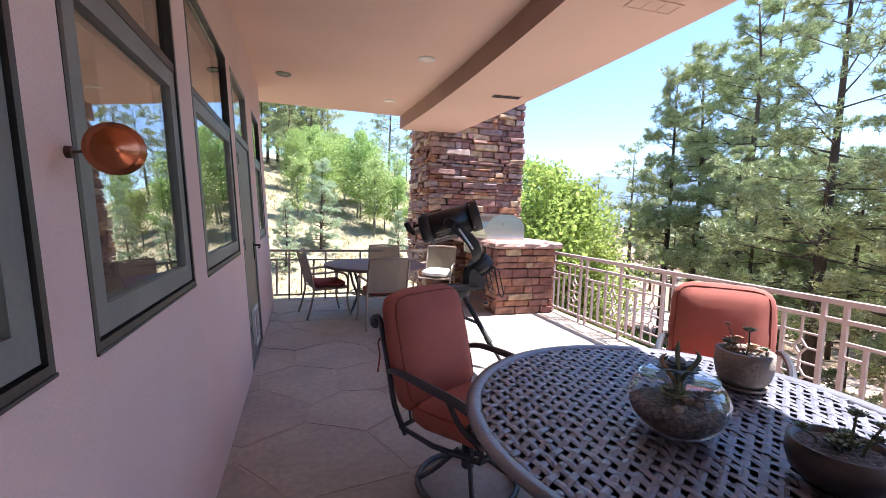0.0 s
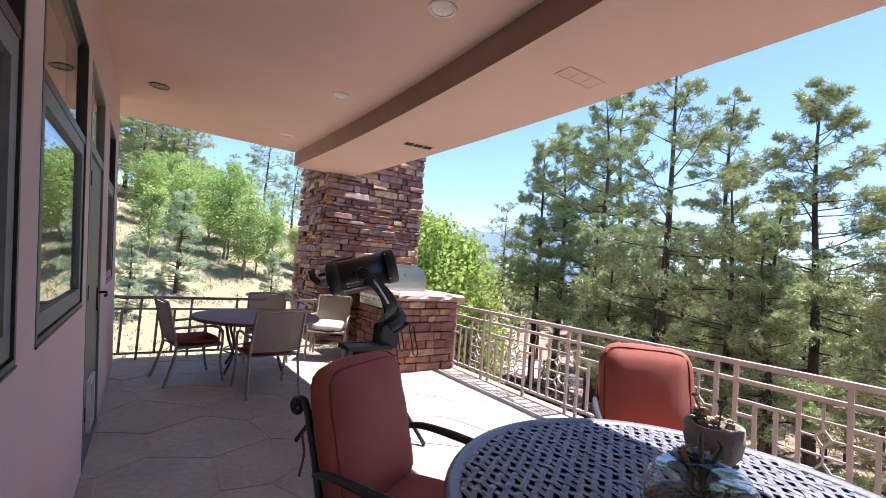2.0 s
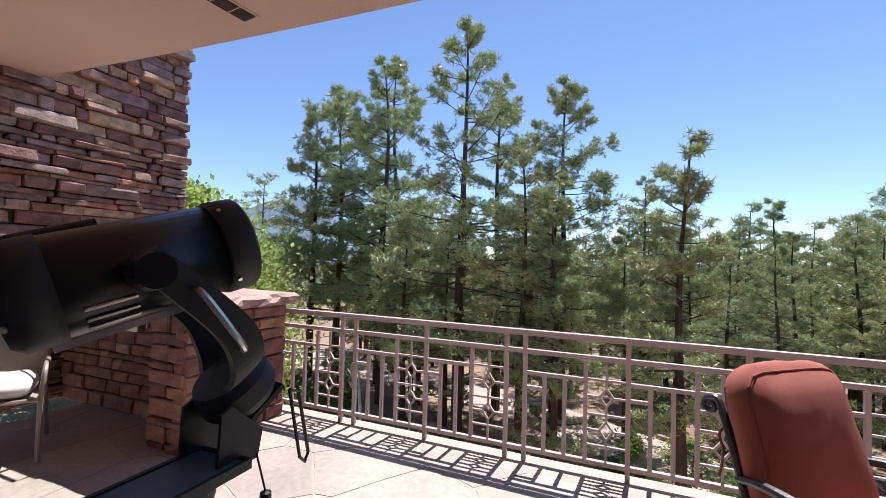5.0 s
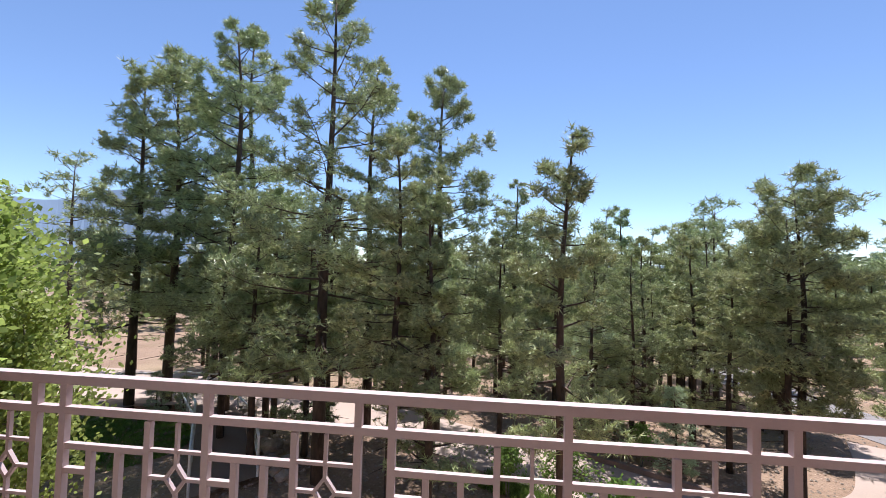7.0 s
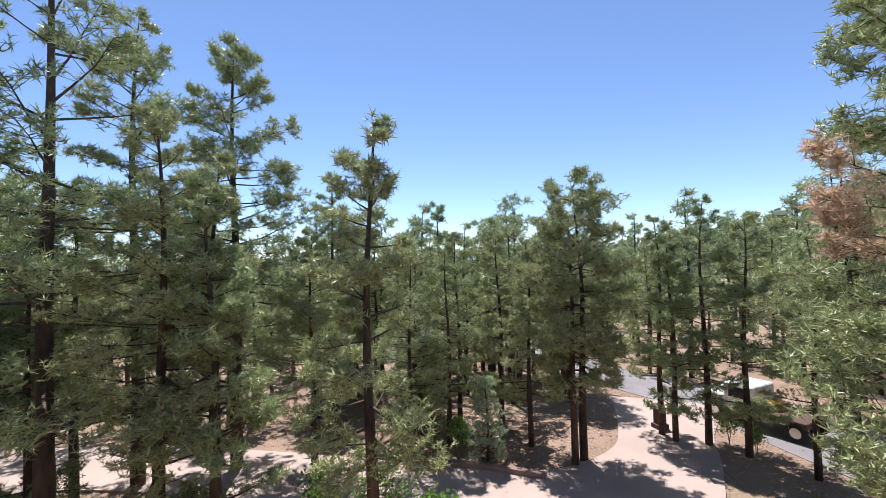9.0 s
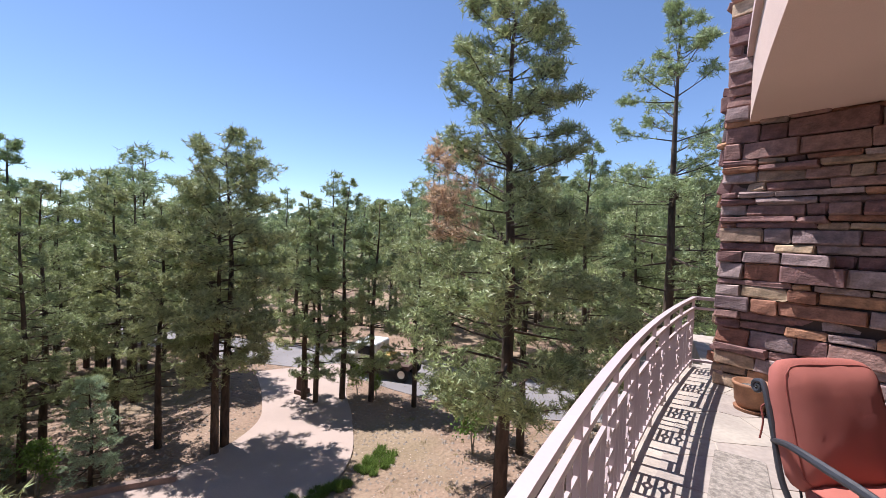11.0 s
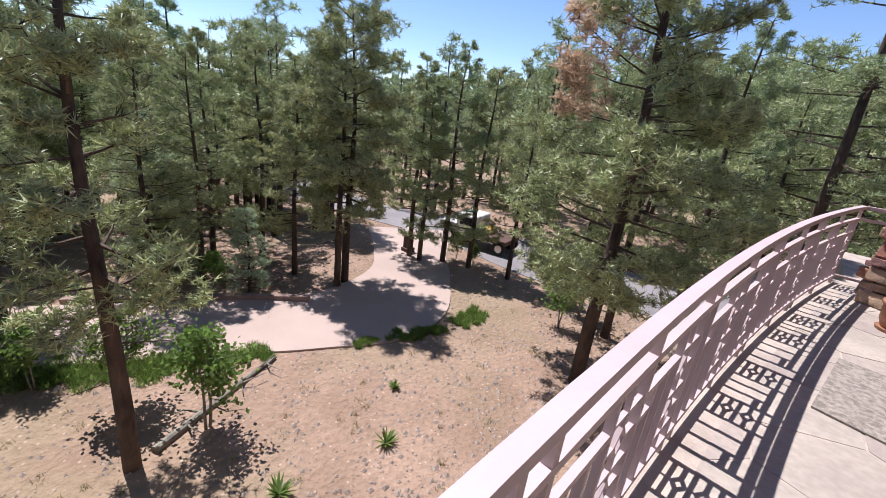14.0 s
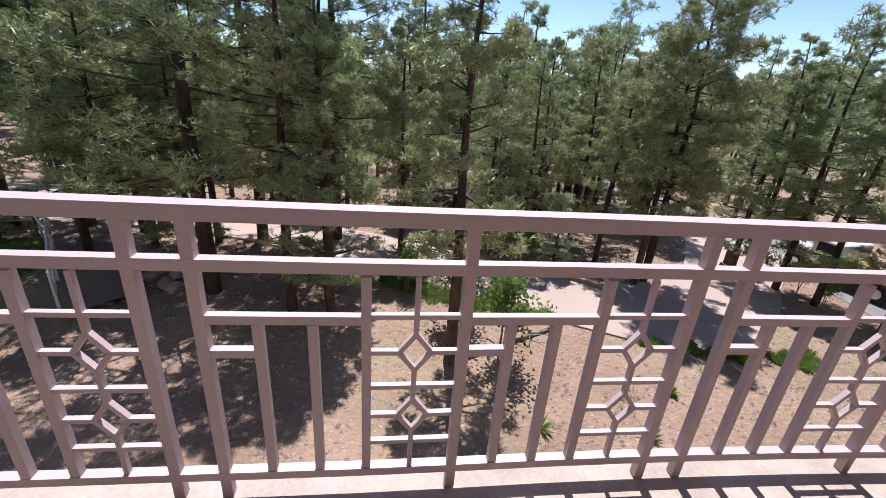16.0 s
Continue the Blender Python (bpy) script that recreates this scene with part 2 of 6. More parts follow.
# ---- mesh helpers ----
def thing(name, label, category, group="", at=(0, 0, 0), rz=0.0):
    ob = new(name)
    ob.matrix_basis = pose(*at, 0, 0, rz)
    return tagged(ob, label, category, group)


def mesh(name, bm, material, smooth=False):
    me = bpy.data.meshes.new(name)
    bm.to_mesh(me)
    bm.free()
    for m in (material if isinstance(material, (list, tuple)) else [material]):
        me.materials.append(m)
    if smooth:
        me.shade_smooth()
    return me


def part(name, bm, material, parent, label="", smooth=False, kind=""):
    ob = new(name, mesh(name, bm, material, smooth))
    ob.parent = parent
    return tagged(ob, label, kind=kind)


def solid(name, bm, material, label="", category="", group="", kind="", smooth=False):
    return tagged(new(name, mesh(name, bm, material, smooth)), label, category, group, kind)


def box(bm, x0, x1, y0, y1, z0, z1, m=None, mi=0):
    vs = [bm.verts.new((x, y, z)) for z in (z0, z1) for x, y in ((x0, y0), (x1, y0), (x1, y1), (x0, y1))]
    if m is not None:
        for v in vs:
            v.co = m @ v.co
    for f in ((3, 2, 1, 0), (4, 5, 6, 7), (0, 1, 5, 4), (1, 2, 6, 5), (2, 3, 7, 6), (3, 0, 4, 7)):
        bm.faces.new([vs[i] for i in f]).material_index = mi
    return vs


def softbox(x0, x1, y0, y1, z0, z1, r=0.01, seg=2):
    bm = bmesh.new()
    box(bm, x0, x1, y0, y1, z0, z1)
    bmesh.ops.bevel(bm, geom=bm.edges[:], offset=r, segments=seg, affect="EDGES", profile=0.5)
    return bm


def tube(bm, pts, radii, sides=8, cap=True):
    """A round bar along points; radii one number or one a point."""
    pts = [Vector(p) for p in pts]
    if not isinstance(radii, (list, tuple)):
        radii = [radii] * len(pts)
    rings, n = [], None
    for i, p in enumerate(pts):
        d = (pts[min(i + 1, len(pts) - 1)] - pts[max(i - 1, 0)]).normalized()
        if n is None:
            n = d.orthogonal().normalized()
        n = (n - d * n.dot(d)).normalized()
        b = d.cross(n)
        rings.append([bm.verts.new(p + (n * math.cos(a) + b * math.sin(a)) * radii[i]) for a in [2 * math.pi * k / sides for k in range(sides)]])
    for a, b in zip(rings, rings[1:]):
        for k in range(sides):
            bm.faces.new((a[k], a[(k + 1) % sides], b[(k + 1) % sides], b[k]))
    if cap:
        bm.faces.new(rings[0][::-1])
        bm.faces.new(rings[-1])


def lathe(bm, profile, n=24, at=(0, 0, 0)):
    """Turned about z: profile is (radius, height) from bottom to top."""
    c = Vector(at)
    rings = [[bm.verts.new(c + Vector((r * math.cos(2 * math.pi * k / n), r * math.sin(2 * math.pi * k / n), z))) for k in range(n)] for r, z in profile]
    for a, b in zip(rings, rings[1:]):
        for k in range(n):
            bm.faces.new((a[k], a[(k + 1) % n], b[(k + 1) % n], b[k]))
    if profile[0][0] > 0.002:
        bm.faces.new(rings[0][::-1])
    if profile[-1][0] > 0.002:
        bm.faces.new(rings[-1])


def prism(bm, outline, z0, z1, hole=None):
    """Upright block over an outline in x and y."""
    a = [bm.verts.new((x, y, z0)) for x, y in outline]
    b = [bm.verts.new((x, y, z1)) for x, y in outline]
    n = len(outline)
    for k in range(n):
        bm.faces.new((a[k], a[(k + 1) % n], b[(k + 1) % n], b[k]))
    bm.faces.new(a[::-1])
    bm.faces.new(b)
    bmesh.ops.recalc_face_normals(bm, faces=bm.faces[:])


def cushion(w, d, h, m, puff=0.35, n=10, seed=0):
    """A stuffed cushion w x d x h about its centre, set by the matrix m."""
    bm = bmesh.new()
    bmesh.ops.create_cube(bm, size=2)
    bmesh.ops.subdivide_edges(bm, edges=bm.edges[:], cuts=n, use_grid_fill=True)
    for v in bm.verts:
        x, y, z = v.co
        k = 5.0
        s = (abs(x) ** k + abs(y) ** k + abs(z) ** 3) ** (1 / k)
        p = Vector((x / max(s, 1) * w / 2, y / max(s, 1) * d / 2, z * h / 2 * (1 - puff * max(abs(x), abs(y)) ** 4)))
        p += noise.noise_vector(p * 9 + Vector((seed, 0, 0))) * 0.008
        p.z += noise.noise(Vector((p.x * 26, p.y * 7, seed))) * 0.006
        v.co = m @ p
    return bm


# plan: the arcs of the terrace. The rail's arc and the edge of the roof share the bend.
def arc(cx, r, yc, y):
    return cx - r + math.sqrt(r * r - (y - yc) ** 2)


HIGH, LOW = 3.28, 3.04


def rail_x(y):
    """Nearly straight to the north, a rounder arc to the south."""
    return 3.895 + 0.028 * (y - 2.5) if y > 2.5 else arc(3.895, 30.0, 2.5, y)


def soffit_x(y):
    return arc(2.03, 50.0, 4.4, y)


def roof_x(y):
    return arc(3.12, 60.0, 3.5, y)


# ---- ground ----
GZ = -4.0


def ground_z(x, y):
    """The forest floor: flat below the terrace, falling to the east, with a hill beyond the far rail and a rise to the south."""
    e = max(x - 15, 0)
    z = GZ - 3.5 * (1 - math.exp(-e * 0.07 / 3.5)) - 0.02 * max(e - 30, 0)
    d = (y - 10.5) * 0.95 - (x - 1.0) * 0.55
    if d > 0:
        z += 15.5 * (1 - math.exp(-((d * d / (d + 3)) * 0.55) / 15.5)) * (1 if x < 12 else math.exp(-(x - 12) * 0.03))
    s = -y - 20 - max(x - 14, 0) * 0.2
    if s > 0:
        z += 17 * (1 - math.exp(-s * 0.19 / 17))
    r = math.hypot(x, y)
    if r > 120:
        z = z * max(0, 1 - (r - 120) / 250) + (GZ - 16) * min(1, (r - 120) / 250)
    return z + 0.1 * noise.noise(Vector((x * 0.15, y * 0.15, 0)))


def build_ground():
    bm = bmesh.new()
    ticks = [-2600, -1200, -600, -300, -180, -120, -90] + [-70 + 2 * k for k in range(81)] + [100, 130, 180, 300, 600, 1200, 2600]
    grid = [[bm.verts.new((x, y, ground_z(x, y))) for x in ticks] for y in ticks]
    for a, b in zip(grid, grid[1:]):
        for k in range(len(ticks) - 1):
            bm.faces.new((a[k], a[k + 1], b[k + 1], b[k]))
    return solid("ground", bm, M_GROUND, "brown forest floor with gravel and dry grass", "ground", kind="structure", smooth=True)


def ribbon(name, line, material, label, lift, kerb=None, category="road"):
    """A road along (x, y, half width)."""
    pts = [Vector((x, y, w)) for x, y, w in line]
    fine = []
    for i in range(len(pts) - 1):
        p0, p1, p2, p3 = pts[max(i - 1, 0)], pts[i], pts[i + 1], pts[min(i + 2, len(pts) - 1)]
        for k in range(8):
            t = k / 8
            fine.append(0.5 * (2 * p1 + (p2 - p0) * t + (2 * p0 - 5 * p1 + 4 * p2 - p3) * t * t + (3 * p1 - p0 - 3 * p2 + p3) * t ** 3))
    fine.append(pts[-1])
    bm = bmesh.new()
    rows = []
    for i, p in enumerate(fine):
        d = fine[min(i + 1, len(fine) - 1)] - fine[max(i - 1, 0)]
        n = Vector((-d.y, d.x)).normalized()
        row = []
        for k in range(9):
            s = (k / 4 - 1) * p.z
            x, y = p.x + n.x * s, p.y + n.y * s
            row.append(bm.verts.new((x, y, ground_z(x, y) + lift)))
        rows.append(row)
    for a, b in zip(rows, rows[1:]):
        for k in range(8):
            bm.faces.new((a[k], b[k], b[k + 1], a[k + 1]))
        for k in (0, 8):
            va, vb = a[k], b[k]
            lo = [bm.verts.new(v.co - Vector((0, 0, 0.12))) for v in (va, vb)]
            bm.faces.new((va, vb, lo[1], lo[0]))
    bmesh.ops.recalc_face_normals(bm, faces=bm.faces[:])
    return solid(name, bm, material, label, category, kind="structure")


build_ground()
ribbon("road", [(-8, -34, 2.6), (0, -22, 2.5), (5.5, -14.2, 2.2), (9.5, -12.6, 1.9), (14.5, -13.0, 1.8), (18.5, -12.6, 1.7), (24, -12.5, 1.7), (34, -14, 1.8), (60, -24, 2)], M_ASPHALT, "faded grey asphalt street", 0.02)
ribbon("driveway", [(16.4, -11.2, 2.0), (14.2, -8.9, 1.4), (12.5, -7.2, 1.35), (11.45, -5.1, 1.7), (11.9, -3.1, 1.35), (12.9, -1.2, 1.2), (14.3, 1.2, 1.3), (16.2, 4.2, 1.4), (18.2, 8.0, 1.6), (19.5, 13.0, 1.9), (20.5, 20.0, 2.6), (20.5, 30.0, 3.0)], M_DRIVE, "smooth pinkish concrete driveway", 0.05, category="driveway")


# ---- terrace ----
def terrace():
    bm = bmesh.new()
    n = 36
    outline = [(rail_x(-4.75 + k * 10.4 / n) + 0.1, -4.75 + k * 10.4 / n) for k in range(n + 1)]
    outline += [(4.05, 7.1), (4.3, 9.0), (-3.0, 9.0), (-3.0, 6.98), (-3, -7), (2.9, -7), (2.9, -4.75)]
    outline = [(rail_x(-4.75 + k * 10.4 / n) + 0.1, -4.75 + k * 10.4 / n) for k in range(n + 1)] + [(4.05, 7.05), (-3.0, 7.05), (-3.0, -7), (2.9, -7), (2.9, -4.75)]
    prism(bm, outline, -0.32, -0.004)
    floor = solid("floor", bm, M_GROUT, "pale flagstone terrace floor", "floor", kind="structure")
    # the walls under the terrace
    bm = bmesh.new()
    prism(bm, [(x - 0.5, y) for x, y in outline[: n + 1]] + [(3.5, 6.9), (-3.2, 6.9), (-3.2, -7), (2.4, -7), (2.4, -4.75)], GZ - 1.5, -0.32)
    solid("wall_under_terrace", bm, M_STUCCO, "pink stucco wall under the terrace", "wall", kind="structure")
    return floor


FLOOR = terrace()


def house():
    # the leaning terrace wall with its openings
    lean = pose(-0.22, 0, 0, 0, -3.8, 0)
    openings = [(-0.55, 0.69, 1.12, 2.66), (0.87, 1.90, 1.1, 2.66), (2.17, 3.46, 1.1, 2.66), (3.68, 4.68, 0.0, 2.66), (5.25, 6.1, 1.1, 2.66)]
    y = -1.2
    bm = bmesh.new()
    for y0, y1, z0, z1 in openings:
        box(bm, -0.3, 0, y, y0, -0.02, 3.42, lean)
        if z0 > 0:
            box(bm, -0.3, 0, y0, y1, -0.02, z0, lean)
        box(bm, -0.3, 0, y0, y1, z1, 3.42, lean)
        y = y1
    box(bm, -0.3, 0, y, 6.62, -0.02, 3.42, lean)
    solid("wall_west", bm, M_STUCCO, "smooth pink stucco house wall", "wall", kind="structure")
    bm = bmesh.new()
    for a, b, c, e in ((-4, -2.25, -0.02, 3.3), (-1.5, -0.6, -0.02, 3.3), (-2.25, -1.5, -0.02, 0.7), (-2.25, -1.5, 1.85, 3.3)):
        box(bm, a, b, 6.35, 6.6, c, e)
    for a, b, c, e in ((-8, 1.0, -0.02, 3.3), (4.2, 6.6, -0.02, 3.3), (1.0, 4.2, -0.02, 0.9), (1.0, 4.2, 2.3, 3.3)):
        box(bm, -4.2, -4, a, b, c, e)
    box(bm, -4, -0.3, -8.2, -8, -0.02, 3.3)
    solid("wall_back", bm, M_INSIDE, "plain tan wall of the room with two openings", "wall", kind="structure")
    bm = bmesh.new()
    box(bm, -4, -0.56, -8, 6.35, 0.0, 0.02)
    solid("floor_inside", bm, M_HOLLOWSHADE, "floor inside the house, the room's dimness put into its colour", "floor", kind="structure")
    # the wall of glass that runs on to the stone pier
    d = Vector((1.30, -1.92, 0))
    L = d.length
    m = Matrix.Translation((-0.24, -1.2, 0)) @ Matrix.Rotation(math.atan2(d.y, d.x), 4, "Z")
    bm = bmesh.new()
    box(bm, 0, L, 0, -0.2, -0.02, 0.25, m)
    box(bm, 0, L, -0.2, 0, 3.0, 3.35, m)
    box(bm, 0, 0.12, -0.2, 0, 0.25, 3.0, m)
    solid("wall_glazed", bm, M_STUCCO, "pink stucco wall round tall windows", "wall", kind="structure")
    for i, (a, b) in enumerate(((0.12, 0.85), (0.85, 1.6), (1.6, L))):
        window("window_%d" % (i + 6), m @ Matrix.Rotation(radians(90), 4, "Z"), -b, -a, 0.25, 3.0, None, flip=True)
    for i, (y0, y1, z0, z1) in enumerate(openings):
        if z0 > 0:
            window("window_%d" % (i + 1), lean, y0, y1, z0, z1, 2.08)
    door(lean)


def window(name, m, y0, y1, z0, z1, mid, flip=False):
    """Frame, panes and sill in a wall whose face is x = 0."""
    w = tagged(new(name), "grey-framed window with dark glass", "window", kind="structure")
    w.matrix_basis = m if not flip else m
    t, p = 0.075, 0.03

    def bars(y0, y1, z0, z1, t, x0, x1):
        bm = bmesh.new()
        box(bm, x0, x1, y0, y0 + t, z0, z1)
        box(bm, x0, x1, y1 - t, y1, z0, z1)
        box(bm, x0, x1, y0 + t, y1 - t, z0, z0 + t)
        box(bm, x0, x1, y0 + t, y1 - t, z1 - t, z1)
        return bm
    if flip:
        y0, y1 = y0, y1
    part("window_frame", bars(y0, y1, z0, z1, 0.022, -0.1, 0.002), M_DARKFRAME, w, "dark outer trim")
    if mid:
        part("sash_frame", bars(y0 + 0.03, y1 - 0.03, z0 + 0.03, mid - 0.02, t, -0.07, -0.006), M_FRAME, w, "weathered grey sash")
        bm = bmesh.new()
        box(bm, -0.09, -0.002, y0 + 0.03, y1 - 0.03, mid - 0.02, mid + 0.02)
        part("transom_bar", bm, M_DARKFRAME, w)
        panes = [(y0 + 0.03 + t, y1 - 0.03 - t, z0 + 0.03 + t, mid - 0.02 - t), (y0 + 0.03, y1 - 0.03, mid + 0.02, z1 - 0.03)]
        bm = bmesh.new()
        box(bm, -0.02, 0.006, y0, y1, z0 - 0.008, z0)
        part("window_sill", bm, M_DARKFRAME, w)
    else:
        panes = [(y0 + 0.03, y1 - 0.03, z0 + 0.03, z1 - 0.03)]
    for a, b, c, d in panes:
        bm = bmesh.new()
        box(bm, -0.03, -0.024, a, b, c, d)
        part("pane", bm, M_GLASS, w)


def door(m):
    y0, y1 = 3.68, 4.68
    d = tagged(new("door_1"), "closed grey-brown panelled door with a pet flap", "door", kind="structure")
    d.matrix_basis = m
    bm = bmesh.new()
    for a, b, c, e in ((y0, y0 + 0.05, 0, 2.66), (y1 - 0.05, y1, 0, 2.66), (y0 + 0.05, y1 - 0.05, 2.08, 2.14), (y0 + 0.05, y1 - 0.05, 2.61, 2.66), (y0 + 0.05, y1 - 0.05, 0, 0.03)):
        box(bm, -0.12, 0.003, a, b, c, e)
    part("door_frame", bm, M_FRAME, d)
    bm = softbox(-0.06, -0.012, y0 + 0.055, y1 - 0.055, 0.035, 2.075, 0.004, 1)
    part("door_leaf", bm, M_DOOR, d)
    bm = bmesh.new()
    box(bm, -0.03, -0.024, y0 + 0.05, y1 - 0.05, 2.14, 2.61)
    part("transom_pane", bm, M_GLASS, d)
    bm = bmesh.new()
    for a, b, c, e in ((4.0, 4.03, 0.14, 0.5), (4.27, 4.30, 0.14, 0.5), (4.03, 4.27, 0.14, 0.17), (4.03, 4.27, 0.47, 0.5)):
        box(bm, -0.012, 0.012, a, b, c, e)
    flap = part("pet_flap_frame", bm, M_WHITE, d, "white plastic pet flap frame")
    bm = bmesh.new()
    box(bm, -0.011, -0.004, 4.03, 4.27, 0.17, 0.47)
    part("pet_flap", bm, M_STONEPOT, flap)
    bm = bmesh.new()
    box(bm, -0.012, 0.0, y1 - 0.15, y1 - 0.11, 0.93, 1.12)
    tube(bm, [(0, y1 - 0.13, 1.08), (0.05, y1 - 0.13, 1.08), (0.055, y1 - 0.14, 1.06), (0.05, y1 - 0.23, 1.06)], 0.011, 8)
    part("door_handle", bm, M_BLACK, d)
    for z in (0.3, 1.1, 1.85):
        bm = bmesh.new()
        tube(bm, [(0.0, y0 + 0.055, z), (0.0, y0 + 0.055, z + 0.1)], 0.009, 8)
        part("hinge", bm, M_BLACK, d)


house()


# ---- ceiling ----
def ceiling():
    n = 48
    ys = [-7.2 + k * (7.55 + 7.2) / n for k in range(n + 1)]
    bm = bmesh.new()
    prism(bm, [(soffit_x(y), y) for y in ys] + [(-4.3, 7.62), (-4.3, -7.2)], HIGH, HIGH + 0.5)
    solid("ceiling", bm, M_CEIL, "smooth tan stucco ceiling", "ceiling", kind="structure")
    bm = bmesh.new()
    prism(bm, [(roof_x(y), y) for y in ys] + [(soffit_x(y), y) for y in ys[::-1]], LOW, HIGH + 0.5)
    solid("ceiling_dropped", bm, M_CEIL, "curved dropped stucco soffit along the eaves", "ceiling", kind="structure")
    # thin added sheet over the step's face, coloured dark for the shade there
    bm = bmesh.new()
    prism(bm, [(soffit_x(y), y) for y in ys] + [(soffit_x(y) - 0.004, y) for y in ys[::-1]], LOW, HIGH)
    solid("trim", bm, M_STEPSHADE, "face of the soffit step with shade put into its colour", "trim", kind="structure")
    bm = bmesh.new()
    prism(bm, [(roof_x(y) + 0.06, y) for y in ys] + [(-4.5, 7.7), (-4.5, -7.2)], HIGH + 0.5, HIGH + 0.62)
    solid("roof", bm, M_STUCCO, "flat roof with a stucco fascia", "roof", kind="structure")


ceiling()


def recessed_lamp(x, y, z, dark=False):
    lamp = thing("recessed_ceiling_lamp", "unlit dark recessed ceiling speaker" if dark else "white-rimmed recessed ceiling lamp, unlit", "ceiling lamp", "recessed lamps in the terrace ceiling", (x, y, z))
    bm = bmesh.new()
    lathe(bm, [(0.075, -0.002), (0.078, -0.012), (0.10, -0.008), (0.102, 0.0)], 28)
    part("rim", bm, M_DARKFRAME if dark else M_WHITE, lamp)
    bm = bmesh.new()
    lathe(bm, [(0.04, -0.0035), (0.075, -0.006)], 24)
    bmesh.ops.create_circle(bm, cap_ends=True, radius=0.04, segments=24, matrix=Matrix.Translation((0, 0, -0.0035)))
    part("reflector", bm, M_DARKFRAME if dark else M_LAMPIN, lamp)


for x, y in ((1.55, 0.55), (1.52, 2.55), (1.57, 4.56), (1.53, 6.57)):
    recessed_lamp(x, y, HIGH)
recessed_lamp(-0.05, 5.85, HIGH, True)


def ceiling_vent(x, y, rz, shut=False):
    v = thing("ceiling_vent", "closed flush stucco-coloured vent panel" if shut else "small louvred vent with dark slots", "ceiling vent", "vents in the soffit", (x, y, LOW), rz)
    bm = bmesh.new()
    for a, b, c, d in ((-0.2, 0.2, -0.08, -0.065), (-0.2, 0.2, 0.065, 0.08), (-0.2, -0.185, -0.065, 0.065), (0.185, 0.2, -0.065, 0.065), (-0.07, -0.06, -0.065, 0.065), (0.06, 0.07, -0.065, 0.065)):
        box(bm, a, b, c, d, -0.008, 0.0)
    part("vent_frame", bm, M_CEIL, v)
    # an open vent has no hollow: this sheet is coloured dark for its shade
    bm = bmesh.new()
    box(bm, -0.185, 0.185, -0.065, 0.065, -0.004, -0.001)
    part("vent_backing", bm, M_CEIL if shut else M_HOLLOWSHADE, v)
    if not shut:
        for k in range(5):
            bm = bmesh.new()
            box(bm, -0.185, 0.185, -0.004, 0.004, -0.008, 0.0, pose(0, -0.052 + 0.026 * k, -0.002, 30))
            part("slat", bm, M_DARKFRAME, v)


ceiling_vent(2.73, 4.78, -8)
ceiling_vent(2.62, 2.22, -3, True)


# ---- railing ----
POSTS = [(5.34, 1), (4.51, 2), (3.83, 1), (3.03, 2), (2.34, 1), (1.53, 2), (0.86, 1), (0.05, 2), (-0.66, 1), (-1.43, 2), (-2.18, 1), (-2.93, 2), (-3.70, 1)]
RT = 0.945


def bar(bm, p, q, w, h):
    """A flat bar from p to q, w wide and h high or deep."""
    p, q = Vector(p), Vector(q)
    m = look(p, q)
    box(bm, -w / 2, w / 2, -h / 2, h / 2, -(q - p).length, 0, m)


def sweep(bm, pts, w, h):
    """One bent flat bar."""
    rings = []
    for i, p in enumerate(pts):
        d = (pts[min(i + 1, len(pts) - 1)] - pts[max(i - 1, 0)]).normalized()
        n = Vector((-d.y, d.x, 0)).normalized() * w / 2
        u = Vector((0, 0, h / 2))
        rings.append([bm.verts.new(p + a) for a in (-n - u, n - u, n + u, -n + u)])
    for a, b in zip(rings, rings[1:]):
        for k in range(4):
            bm.faces.new((a[k], a[(k + 1) % 4], b[(k + 1) % 4], b[k]))
    bm.faces.new(rings[0][::-1])
    bm.faces.new(rings[-1])
    bmesh.ops.recalc_face_normals(bm, faces=bm.faces[:])


